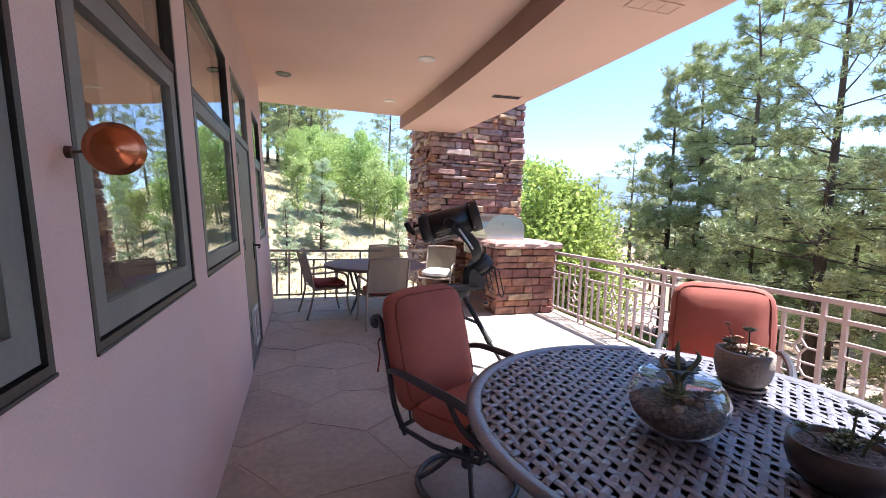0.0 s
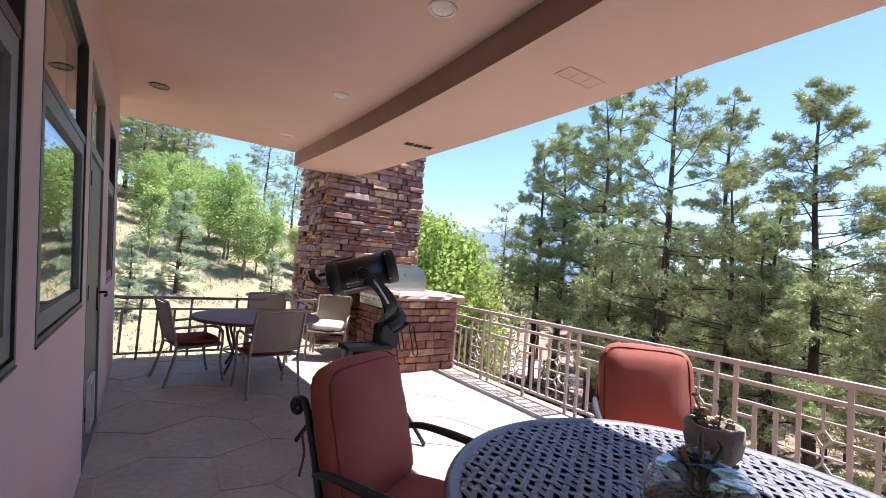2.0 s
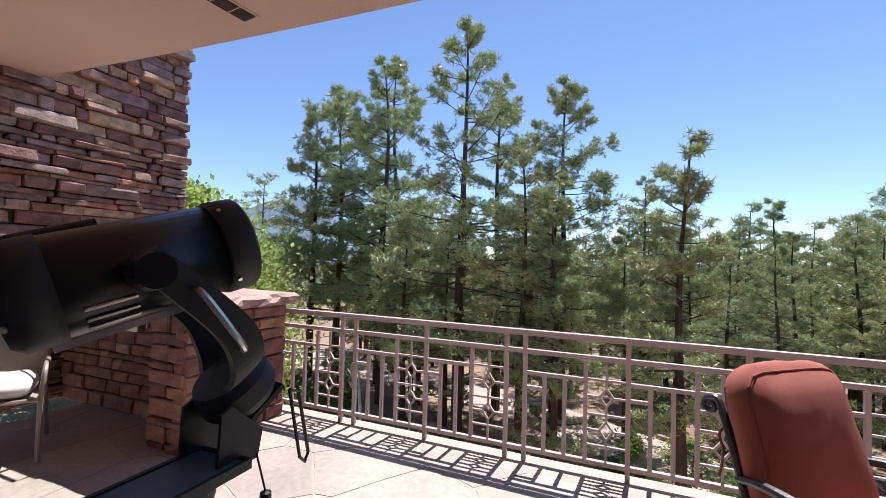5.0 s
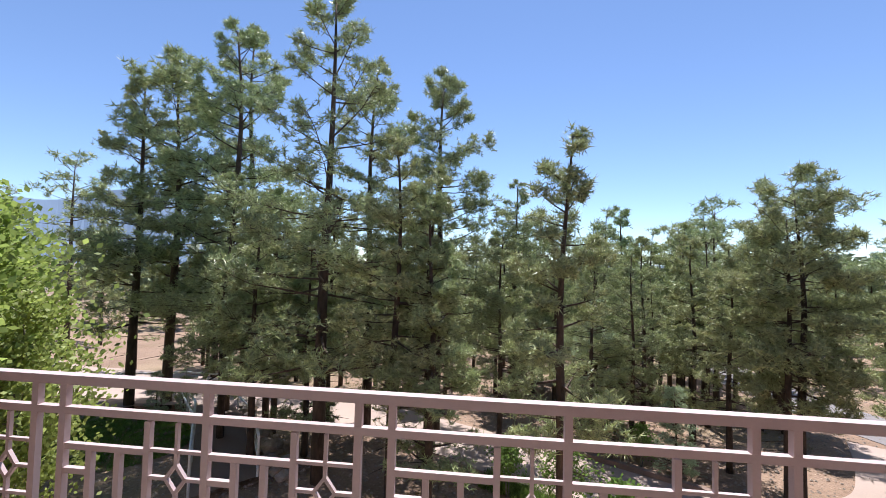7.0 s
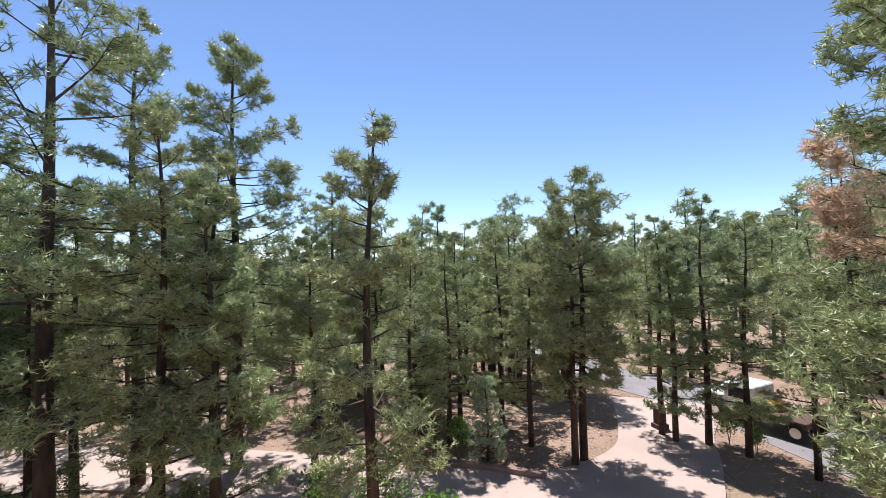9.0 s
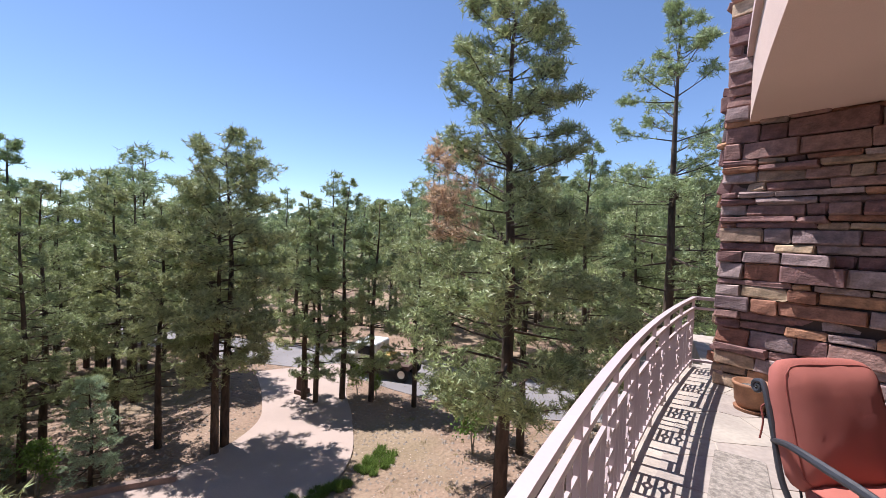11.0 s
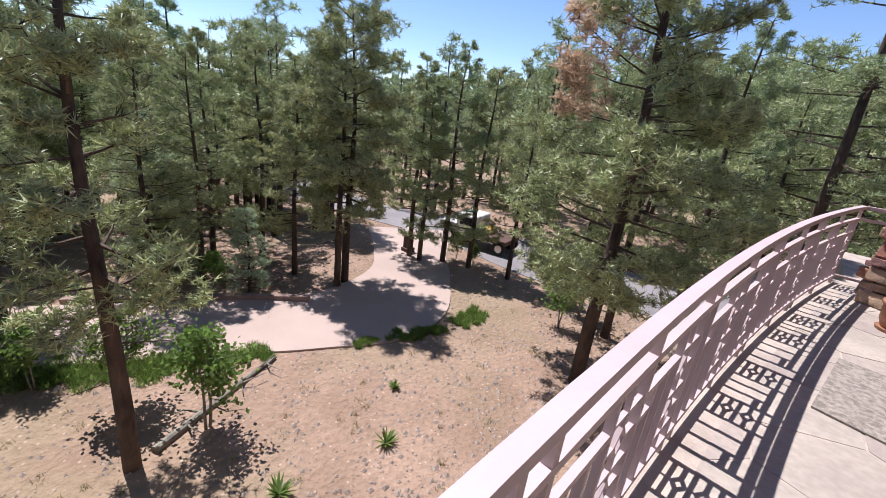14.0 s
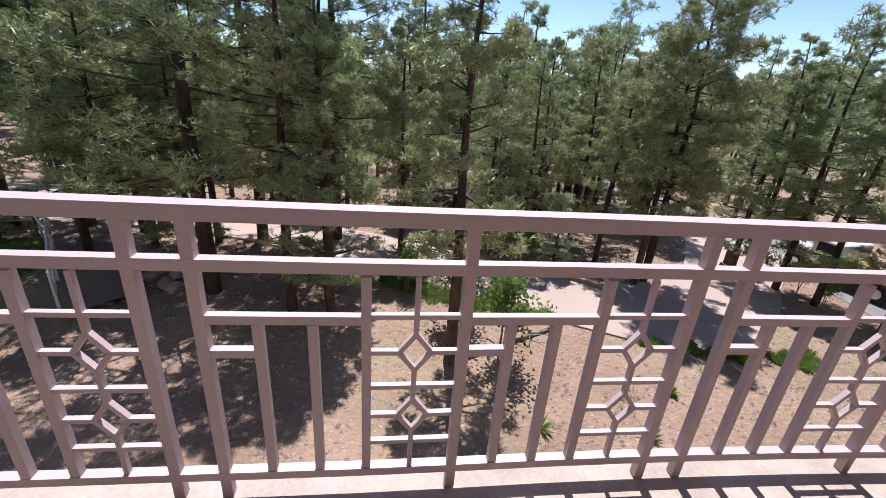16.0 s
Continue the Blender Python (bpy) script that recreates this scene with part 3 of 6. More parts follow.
def rail_run(name, label, pos, start, end, pattern):
    """A railing along s from start to end. pos(s) gives x, y. pattern lists (s, 1 or 2 posts); an ornament panel stands just before each."""
    r = thing(name, label, "railing")
    n = max(2, int(abs(end - start) / 0.3))
    ss = [start + (end - start) * k / n for k in range(n + 1)]

    def at(s, z):
        x, y = pos(s)
        return Vector((x, y, z))
    for nm, z, w, h in (("top_rail", RT - 0.02, 0.05, 0.04), ("middle_rail", 0.79, 0.032, 0.032), ("bottom_rail", 0.085, 0.032, 0.03)):
        bm = bmesh.new()
        sweep(bm, [at(a, z) for a in ss], w, h)
        part(nm, bm, M_RAIL, r)

    def post(s, z0, z1, w=0.03, nm="post"):
        bm = bmesh.new()
        c = at(s, 0)
        box(bm, c.x - w / 2, c.x + w / 2, c.y - w / 2, c.y + w / 2, z0, z1)
        part(nm, bm, M_RAIL, r)
    sign = -1 if end < start else 1
    prev = None
    for s, k in pattern:
        post(s, 0, RT - 0.04)
        if k == 2:
            post(s - sign * 0.14, 0, RT - 0.04)
            first, last = s - sign * 0.14, s
        else:
            first = last = s
        # ornament panel before the post
        e0 = first - sign * 0.27
        post(e0, 0.1, 0.765, 0.026, "panel_post")
        c = (e0 + first) / 2

        def thin(p, q):
            bm = bmesh.new()
            bar(bm, p, q, 0.017, 0.014)
            part("ornament_bar", bm, M_RAIL, r)
        for z in (0.645, 0.41, 0.20):
            thin(at(e0, z), at(first, z))
        for z0, z1 in ((0.1, 0.245), (0.365, 0.47), (0.59, 0.765)):
            thin(at(c, z0), at(c, z1))
        for z in (0.305, 0.53):
            q = [at(c - 0.045, z), at(c, z + 0.06), at(c + 0.045, z), at(c, z - 0.06)]
            bm = bmesh.new()
            for i in range(4):
                bar(bm, q[i], q[(i + 1) % 4], 0.017, 0.014)
            part("diamond", bm, M_RAIL, r)
            lo, hi = min(e0, first), max(e0, first)
            thin(at(lo, z), q[0])
            thin(at(hi, z), q[2])
        # plain balusters between the last post and this panel
        if prev is not None:
            a, b = prev, e0
            bm = bmesh.new()
            bar(bm, at(a, 0.635), at(b, 0.635), 0.024, 0.026)
            part("upper_bar", bm, M_RAIL, r)
            gap = (b - a) / 3
            post(a + gap, 0.1, 0.622, 0.026, "baluster")
            post(a + 2 * gap, 0.1, 0.622, 0.026, "baluster")
            bm = bmesh.new()
            bar(bm, at(a, 0.53), at(a + gap, 0.53), 0.024, 0.024)
            part("short_bar", bm, M_RAIL, r)
        prev = last
    return r


rail_run("railing", "curved cream-pink iron railing with diamond panels", lambda s: (rail_x(s), s), 5.36, -4.57, [(y, k) for y, k in POSTS] + [(-4.5, 1)])
rail_run("railing", "short cream-pink iron railing beside the stone pier", lambda s: (s, -4.57), 3.08, 2.5, [])


def far_rail():
    z = 0.83
    r = thing("railing", "dark-looking iron railing along the far terrace edge", "railing")
    for nm, zz, w in (("top_rail", z - 0.02, 0.045), ("middle_rail", z - 0.17, 0.03), ("bottom_rail", 0.085, 0.03)):
        bm = bmesh.new()
        bar(bm, (-2.9, 6.9, zz), (2.45, 6.9, zz), w, w * 0.8)
        part(nm, bm, M_TAUPE, r)
    k = 0
    x = -2.85
    while x < 2.45:
        bm = bmesh.new()
        full = k % 3 == 0
        box(bm, x - 0.014, x + 0.014, 6.886, 6.914, 0 if full else 0.09, z - 0.03 if full else z - 0.18)
        part("post" if full else "baluster", bm, M_TAUPE, r)
        x += 0.19
        k += 1


far_rail()


# ---- stone masonry ----
def stone_block(bm, w, d, h, rnd, rough=0.012):
    box(bm, 0, w, 0, d, 0, h)
    bmesh.ops.bevel(bm, geom=bm.edges[:], offset=min(0.012, h * 0.22), segments=1, affect="EDGES")
    for v in bm.verts:
        v.co += Vector([rnd.uniform(-1, 1) * rough for _ in range(3)])


def stone_library(seed, sizes, h):
    rnd = random.Random(seed)
    lib = []
    for w in sizes:
        for _ in range(3):
            bm = bmesh.new()
            stone_block(bm, w, 0.13, h, rnd)
            lib.append((w, bm))
    return lib


STONES = {}


def stone_mesh(w, h, variant, mi, brick):
    key = (round(w, 2), round(h, 2), variant, mi, brick)
    if key not in STONES:
        rnd = random.Random(hash(key[:3]) & 65535)
        bm = bmesh.new()
        stone_block(bm, key[0], 0.14, key[1], rnd, 0.006 if brick else 0.009)
        STONES[key] = mesh("stone", bm, M_BRICKY if brick and mi in (0, 3) else M_STONE[mi])
    return STONES[key]


LATER = []


def masonry_face(parent, origin, rz, width, z0, z1, seed, brick=False, name="stone"):
    """Courses of stones on one face: x runs along it, y into it, the face at y = 0."""
    rnd = random.Random(seed)
    m = Matrix.Translation(origin) @ Matrix.Rotation(radians(rz), 4, "Z")
    z = z0
    while z < z1 - 0.02:
        h = rnd.choice((0.05, 0.06, 0.075, 0.09, 0.11, 0.13) if seed < 200 else (0.07, 0.10, 0.13, 0.16, 0.19)) if not brick else rnd.choice((0.06, 0.09, 0.1, 0.12, 0.145))
        h = min(h, z1 - z)
        x = 0.0
        while x < width - 0.01:
            w = rnd.choice((0.12, 0.18, 0.24, 0.3, 0.38, 0.5)) * (1.0 if h > 0.055 else 1.2) * (1.4 if seed >= 200 else 1.0) if not brick else rnd.choice((0.14, 0.2, 0.26, 0.33, 0.42))
            w = round(min(w, width - x), 2)
            if width - x - w < 0.07:
                w = round(width - x, 2)
            if w < 0.02:
                break
            mi = rnd.choices((0, 1, 2, 3), (8, 4, 3, 4) if not brick else (9, 1, 3, 3))[0]
            ob = new(name, stone_mesh(max(w - 0.012, 0.03), max(h - 0.012, 0.02), rnd.randrange(3), mi, brick))
            ob.parent = parent
            ob.matrix_basis = m @ Matrix.Translation((x, -rnd.uniform(0.0, 0.07 if not brick else 0.022), z))
            if not brick:
                ob.matrix_basis = ob.matrix_basis @ Matrix.Rotation(rnd.gauss(0, 0.07), 4, "Z") @ Matrix.Rotation(rnd.gauss(-0.11, 0.10), 4, "X")
            x += w
        z += h


def pier(name, x0, x1, y0, y1, z1, label, faces, seed, at=(0, 0, 0), rz=0.0):
    p = thing(name, label, "stone pier", at=at, rz=rz)
    bm = bmesh.new()
    box(bm, x0 + 0.035, x1 - 0.035, y0 + 0.035, y1 - 0.035, -0.01, z1)
    part("core", bm, M_CORE, p)
    for f in faces:
        if f == "s":
            masonry_face(p, (x0, y0, 0), 0, x1 - x0, 0, z1, seed)
        if f == "w":
            masonry_face(p, (x0, y1, 0), -90, y1 - y0, 0, z1, seed + 1)
        if f == "n":
            masonry_face(p, (x1, y1, 0), 180, x1 - x0, 0, z1, seed + 2)
        if f == "e":
            masonry_face(p, (x1, y0, 0), 90, y1 - y0, 0, z1, seed + 3)
    return p


# ---- trees ----
def needle_tuft(bm, c, size, rnd, n=8):
    """A brush of needles round a twig's end: thin blades."""
    for _ in range(n):
        d = Vector((rnd.gauss(0, 1), rnd.gauss(0, 1), rnd.gauss(0.4, 0.8))).normalized()
        s = d.orthogonal()
        s = (Matrix.Rotation(rnd.uniform(0, 6.28), 3, d) @ s).normalized() * size * 0.075
        b = c + d * size * 0.06
        bm.append((b - s, b + s, c + d * size * rnd.uniform(0.7, 1.2)))


def from_tris(name, tris, material):
    me = bpy.data.meshes.new(name)
    co = np.array([[tuple(p) for p in t] for t in tris], dtype=np.float32).reshape(-1, 3)
    me.from_pydata(co.tolist(), [], np.arange(len(co)).reshape(-1, 3).tolist())
    me.materials.append(material)
    return me


def pine_meshes(seed, height, crown_from, reach, clusters, size=0.16, top_round=0.0, dead=False, per=10, tufts=5, limbs=7.0, gappy=0.3, twigs=True):
    """Trunk, limbs and crown of one pine, as shared meshes. Limbs stand in whorls; each spreads into flat twigs that end in tufts of needles."""
    rnd = random.Random(seed)
    tb = bmesh.new()
    r0 = 0.012 * height + 0.03
    bend = [Vector((math.sin(k * 0.9 + seed) * 0.012 * height * k / 8, math.cos(k * 0.7 + seed) * 0.012 * height * k / 8, height * k / 8)) for k in range(9)]
    bend[0] = Vector((0, 0, -0.6))
    tube(tb, bend, [max(r0 * (1 - 0.11 * k), 0.012) for k in range(9)], 9)
    lb = bmesh.new()
    groups = [[], []]

    def axis(z):
        t = min(max(z / height * 8, 0), 7.999)
        k = int(t)
        return bend[k].lerp(bend[k + 1], t - k)
    nl = int(height * limbs)
    whorls = max(8, nl // 4)
    per_limb = clusters / nl
    lobe = [rnd.uniform(0.78, 1.12) for _ in range(24)]
    for i in range(nl):
        f = min(abs(i * whorls // nl + rnd.uniform(-0.5, 1.5)) / whorls, 0.995)
        z = height * (crown_from + (1 - crown_from) * f)
        env = (1 - f) ** 0.75 * (0.6 + 0.4 * min(1, f * 4)) if not top_round else math.sin(math.pi * min(0.16 + 0.80 * f, 0.96)) ** 0.6
        az = i * 2.4 + rnd.uniform(-0.5, 0.5)
        ln = reach * (env * rnd.uniform(0.7, 1.08) * lobe[int(f * 7.99) * 3 + int(az % 6.28 / 2.1) % 3] + 0.13)
        if rnd.random() < gappy * 0.4:
            continue
        base = axis(z)
        d = Vector((math.cos(az), math.sin(az), rnd.uniform(-0.32, 0.22) + 0.6 * f * f)).normalized()
        side = d.cross(Vector((0, 0, 1))).normalized()
        up = side.cross(d).normalized()
        pts = [base + d * ln * t + Vector((0, 0, 0.14 * ln * (t * t))) + Vector((rnd.uniform(-1, 1), rnd.uniform(-1, 1), rnd.uniform(-1, 1))) * 0.04 * ln * t for t in (0, 0.35, 0.7, 1.0)]
        tube(lb, pts, [0.026 * (1 - f) + 0.012, 0.017 * (1 - f) + 0.008, 0.008, 0.004], 4, False)
        is_dead = dead and 0.36 < f < 0.57 and d.x + d.y > 0.2 + 0.3 * math.sin(f * 40) and rnd.random() < 0.85
        here = max(3, round(per_limb * (0.35 + ln / reach)))
        for c in range(here):
            t = 0.28 + 0.72 * rnd.random() ** 0.7 if c else 1.0
            k = min(int(t * 3), 2)
            p = pts[k].lerp(pts[k + 1], min(t * 3 - k, 1.0))
            w = (side * rnd.choice((-1, 1)) * rnd.uniform(0.5, 1.0) + d * rnd.uniform(0.2, 0.8) + up * rnd.uniform(-0.45, 0.8)).normalized()
            q = p + w * (ln * (0.12 + 0.30 * (1.15 - t)) * rnd.uniform(0.5, 1.1) + 0.05)
            if twigs:
                tube(lb, [p, q], [0.006, 0.003], 3, False)
            for j in range(tufts):
                v = p.lerp(q, 1.0 if j == 0 else rnd.uniform(0.35, 1.1)) + Vector((rnd.gauss(0, 1), rnd.gauss(0, 1), rnd.gauss(0.2, 0.8))) * size * 0.34
                needle_tuft(groups[1 if is_dead else 0], v, size * rnd.uniform(0.75, 1.15), rnd, per)
    # bare stubs below the crown
    for _ in range(int(height * 1.5)):
        z = height * rnd.uniform(0.08, crown_from + 0.1)
        az = rnd.uniform(0, 6.28)
        b = axis(z)
        tube(lb, [b, b + Vector((math.cos(az), math.sin(az), rnd.uniform(-0.3, 0.1))) * rnd.uniform(0.2, 0.8)], [0.012, 0.003], 4, False)
    out = [("trunk", mesh("trunk", tb, M_BARK, True), ""), ("branchwork", mesh("branchwork", lb, M_BARK), "")]
    out.append(("crown", from_tris("crown", groups[0], M_PINE), ""))
    if dead:
        out.append(("dead_crown", from_tris("dead_crown", groups[1], M_DEAD), "patch of dead rust-brown needles"))
    return out


def make_tree(name, parts, label, category, at, rz, s=1.0, group="trees in the forest", crown_mat=None):
    t = thing(name, label, category, group, at, rz)
    t.scale = (s, s, s)
    for nm, me, lb in parts:
        o = new(nm, me)
        o.parent = t
        tagged(o, lb, kind="stuff" if nm == "branchwork" else "")
        if crown_mat and nm == "crown":
            o.material_slots[0].link = "OBJECT"
            o.material_slots[0].material = crown_mat
    return t


def broadleaf_meshes(seed, height, reach, leaves, leaf=0.09, material=None, stems=1, low=0.15):
    rnd = random.Random(seed)
    tb, lb, cb = bmesh.new(), bmesh.new(), bmesh.new()
    per = leaves // (stems * int(height * 6 + 6))
    for s in range(stems):
        off = Vector((rnd.uniform(-1, 1), rnd.uniform(-1, 1), 0)) * (0.12 * reach if stems > 1 else 0)
        lean = Vector((rnd.uniform(-1, 1), rnd.uniform(-1, 1), 0)) * (0.25 * reach if stems > 1 else 0.05)
        h = height * rnd.uniform(0.85, 1)
        ax = [off + lean * (k / 6) + Vector((rnd.uniform(-1, 1), rnd.uniform(-1, 1), 0)) * 0.02 * height * (k > 0) + Vector((0, 0, -0.3 if k == 0 else h * k / 6)) for k in range(7)]
        tube(tb, ax, [(0.011 * height + 0.01) * (1 - k * 0.14) for k in range(7)], 7)
        for i in range(int(height * 6 + 6)):
            f = rnd.uniform(low, 1)
            t = min(f * 6, 5.99)
            b = ax[int(t)].lerp(ax[int(t) + 1], t - int(t))
            az = rnd.uniform(0, 6.28)
            g = (f - low) / (1 - low)
            ln = reach * (0.25 + 0.75 * math.sin(math.pi * min(0.2 + 0.75 * g, 1)) ** 0.8) * rnd.uniform(0.5, 1.1)
            d = Vector((math.cos(az), math.sin(az), rnd.uniform(0.3, 1.0))).normalized()
            tube(lb, [b, b + d * ln * 0.5, b + d * ln], [0.012, 0.007, 0.003], 3, False)
            for _ in range(per):
                p = b + d * ln * rnd.uniform(0.3, 1.05) + Vector((rnd.gauss(0, 1), rnd.gauss(0, 1), rnd.gauss(0, 1))) * ln * 0.2
                u = Vector((rnd.gauss(0, 1), rnd.gauss(0, 1), rnd.gauss(0, 1))).normalized()
                w = u.orthogonal().normalized()
                q = leaf * rnd.uniform(0.7, 1.2)
                cb.faces.new([cb.verts.new(p + u * a * q + w * c * q) for a, c in ((-0.6, 0), (0, -0.42), (0.65, 0), (0, 0.42))])
    return [("trunk", mesh("trunk", tb, M_PALEBARK, True), ""), ("branchwork", mesh("branchwork", lb, M_PALEBARK), ""), ("crown", mesh("crown", cb, material or M_LEAF), "")]


def at_ground(x, y):
    return (x, y, ground_z(x, y) - 0.05)


def from_eye(eye, az, dist):
    return eye[0] + dist * math.sin(radians(az)), eye[1] + dist * math.cos(radians(az))


PINES = [pine_meshes(11, 9.7, 0.22, 2.4, 1300, gappy=0.4, size=0.13), pine_meshes(12, 9.7, 0.26, 2.0, 1100, gappy=0.6, size=0.13), pine_meshes(13, 7.6, 0.32, 1.42, 720, top_round=1), pine_meshes(14, 7.7, 0.16, 1.5, 700, size=0.15, gappy=0.3), pine_meshes(15, 9.7, 0.25, 2.4, 1400, gappy=0.2, size=0.135), pine_meshes(16, 7.8, 0.32, 1.35, 680, size=0.135, gappy=0.45)]
FARPINES = [pine_meshes(51 + k, 8.0, (0.22, 0.34, 0.18)[k], (1.55, 1.4, 1.65)[k], 230, size=0.25, per=8, tufts=3, limbs=6, top_round=k == 1, twigs=False) for k in range(3)]
DEADPINE = pine_meshes(21, 9.9, 0.20, 2.4, 2300, size=0.14, dead=True, limbs=9.0, gappy=0.1)
# pines by place: x, y, height, variant, turn
PLACED = [(12.6, 6.6, 12.6, 0, 0), (14.58, -4.24, 6.3, 1, 60), (15.18, -0.7, 6.3, 0, 90), (16.1, 6.35, 12.4, 1, 200), (17.3, 14.3, 13.4, 2, 40), (16.72, 15.3, 12.5, 1, 10), (16.6, 11.6, 14.4, 1, 80), (19.83, 12.73, 16.0, 0, 250), (16.3, 4.05, 12.2, 4, 120), (12.3, 3.85, 8.0, 5, 50), (11.75, 4.6, 8.6, 1, 20), (15.04, 9.0, 7.6, 4, 70), (16.1, 9.8, 8.2, 4, 260), (13.9, 7.5, 6.6, 3, 330), (9.75, 1.21, 8.1, 5, 10), (25.4, -4.9, 9.7, 3, 60), (20.54, 1.13, 9.6, 1, 140), (19.03, -1.78, 7.4, 3, 200),
          (13.0, 8.6, 7.2, 5, 20), (14.2, 10.2, 8.2, 0, 99), (15.9, 7.6, 8.0, 4, 310), (11.4, 3.7, 7.4, 3, 77), (15.2, 2.0, 6.6, 4, 10),
          (13.27, -5.15, 8.1, 2, 0), (13.1, -4.75, 7.2, 2, 90), (13.82, -8.45, 7.0, 1, 15), (13.3, -8.45, 6.4, 3, 15), (12.8, -9.17, 7.5, 1, 150), (11.9, -9.6, 7.0, 3, 150),
          (6.46, -8.67, 8.2, 1, 0), (5.38, -11.34, 8.6, 1, 110), (3.1, -14.0, 13.8, 0, 60), (16.5, -4.2, 6.9, 3, 33), (15.6, -2.0, 6.2, 0, 250), (17.4, -3.0, 6.8, 0, 190), (10.4, -9.9, 6.2, 1, 5)]
for x, y, h, v, rz in PLACED:
    make_tree("pine_tree", PINES[v], "tall ponderosa pine on brown forest floor", "pine tree", at_ground(x, y), rz, h / (8.0 if v in (2, 3, 5) else 10.0))
make_tree("pine_tree", DEADPINE, "ponderosa pine with a rust-brown dead patch", "pine tree", at_ground(6.13, -6.05), 0, 1.08)
rnd = random.Random(5)


def road_near(x, y):
    pts = [(16.4, -11.2), (14.2, -8.9), (12.4, -7.2), (11.4, -5.2), (11.9, -3.2), (12.5, -0.8), (13.0, -1.2), (14.3, 1.2), (16.2, 4.2), (18.2, 8), (19.5, 13), (20.5, 20), (5.5, -14.2), (9.5, -12.6), (14.5, -13), (18.5, -12.6), (24, -12.5), (34, -14), (0, -22)]
    return min(math.hypot(x - a, y - b) for a, b in pts) < 2.6


spots = []
while len(spots) < 520:
    az, d = rnd.uniform(40, 218), 17 + 40 * rnd.random() ** 1.3
    x, y = 3 + d * math.sin(radians(az)), 2 + d * math.cos(radians(az))
    if road_near(x, y) or (az < 52 and d < 40) or y > 26:
        continue
    h = rnd.uniform(5.4, 8.0) * (0.93 if d > 30 else 1) * (1.12 if az > 112 else 1)
    spots.append((d, x, y, h, rnd.randrange(3), rnd.uniform(0, 360)))
spots.sort()
for d, x, y, h, v, rz in spots[:225]:
    make_tree("pine_tree", FARPINES[v], "ponderosa pine in the forest", "pine tree", at_ground(x, y), rz, h / 8.0)
# the hill beyond the far rail: azimuth, distance, height, kind
EYE0 = (0.14, 1.4)
HILLPINES = [(-1.84, 40.8, 10.1, 0), (-3.6, 38.5, 9.5, 2), (0.1, 38.8, 7.2, 2), (-1.0, 37.0, 6.6, 0), (1.5, 40.5, 7.0, 0), (2.6, 43.0, 8.2, 1), (-6.5, 36.0, 9.0, 1), (-9.5, 33.0, 9.0, 0), (-13.0, 30.0, 9.0, 2), (7.95, 39.1, 8.6, 1), (7.0, 40.5, 5.6, 0), (9.94, 37.3, 6.8, 1), (10.3, 34.3, 7.7, 2), (9.0, 36.5, 4.8, 0), (11.6, 36.0, 7.4, 0), (12.6, 33.0, 7.0, 2), (5.6, 41.0, 5.0, 1), (14.5, 36.0, 8.0, 0)]
HILLPINES += [(-2.8, 35.5, 6.4, 2), (-0.8, 35.0, 5.6, 2), (0.9, 36.6, 6.2, 2), (-4.8, 34.0, 7.4, 2), (1.9, 38.6, 6.4, 2), (-2.5, 38.5, 8.6, 2), (0.6, 43.5, 8.8, 2), (-7.5, 31.0, 7.4, 2)]
HILLPINES += [(*from_eye(EYE0, az, d), h, k) for az, d, h, k in ((44.6, 34, 11.0, 1), (47, 40, 8.5, 0), (40, 45, 9, 2), (50, 30, 7.5, 2))]
for x, y, h, k in HILLPINES:
    make_tree("pine_tree", FARPINES[k] if x > 2 else PINES[4 if k == 2 else 0], "dark pine on the hillside", "pine tree", at_ground(x, y), x * 31, h / 8.0 if x > 2 else h / 9.2, "trees on the hill")


M_FARPINE = leafy("far_needles", (0.22, 0.27, 0.15), 0.3, 0.2)


def deep_forest(spots):
    """The pines deeper in the forest, too many and too small to be told apart, as one mesh."""
    kinds = [pine_meshes(81 + k, 8.0, (0.2, 0.3)[k], 1.6, 70, size=0.38, per=7, tufts=3, limbs=4, top_round=k, twigs=False) for k in range(2)]
    verts, faces, slots, n = [], [], [], 0
    for d, x, y, h, v, rz in spots:
        c, s, q = math.cos(rz), math.sin(rz), h / 8.0
        gx, gy, gz = at_ground(x, y)
        for slot, (nm, me, lb) in enumerate(kinds[v % 2]):
            if slot == 1:
                continue
            co = np.empty(len(me.vertices) * 3, dtype=np.float32)
            me.vertices.foreach_get("co", co)
            co = co.reshape(-1, 3) * q
            verts.append(np.column_stack((co[:, 0] * c - co[:, 1] * s + gx, co[:, 0] * s + co[:, 1] * c + gy, co[:, 2] + gz)))
            faces += [[i + n for i in p.vertices] for p in me.polygons]
            slots += [min(slot, 1)] * len(me.polygons)
            n += len(me.vertices)
    me = bpy.data.meshes.new("deep_forest")
    me.from_pydata(np.concatenate(verts).tolist(), [], faces)
    me.materials.append(M_BARK)
    me.materials.append(M_PINE)
    me.polygons.foreach_set("material_index", slots)
    tagged(new("deep_forest", me), "many dark green pines deeper in the forest", "woods", kind="stuff")


deep_forest(spots[225:])


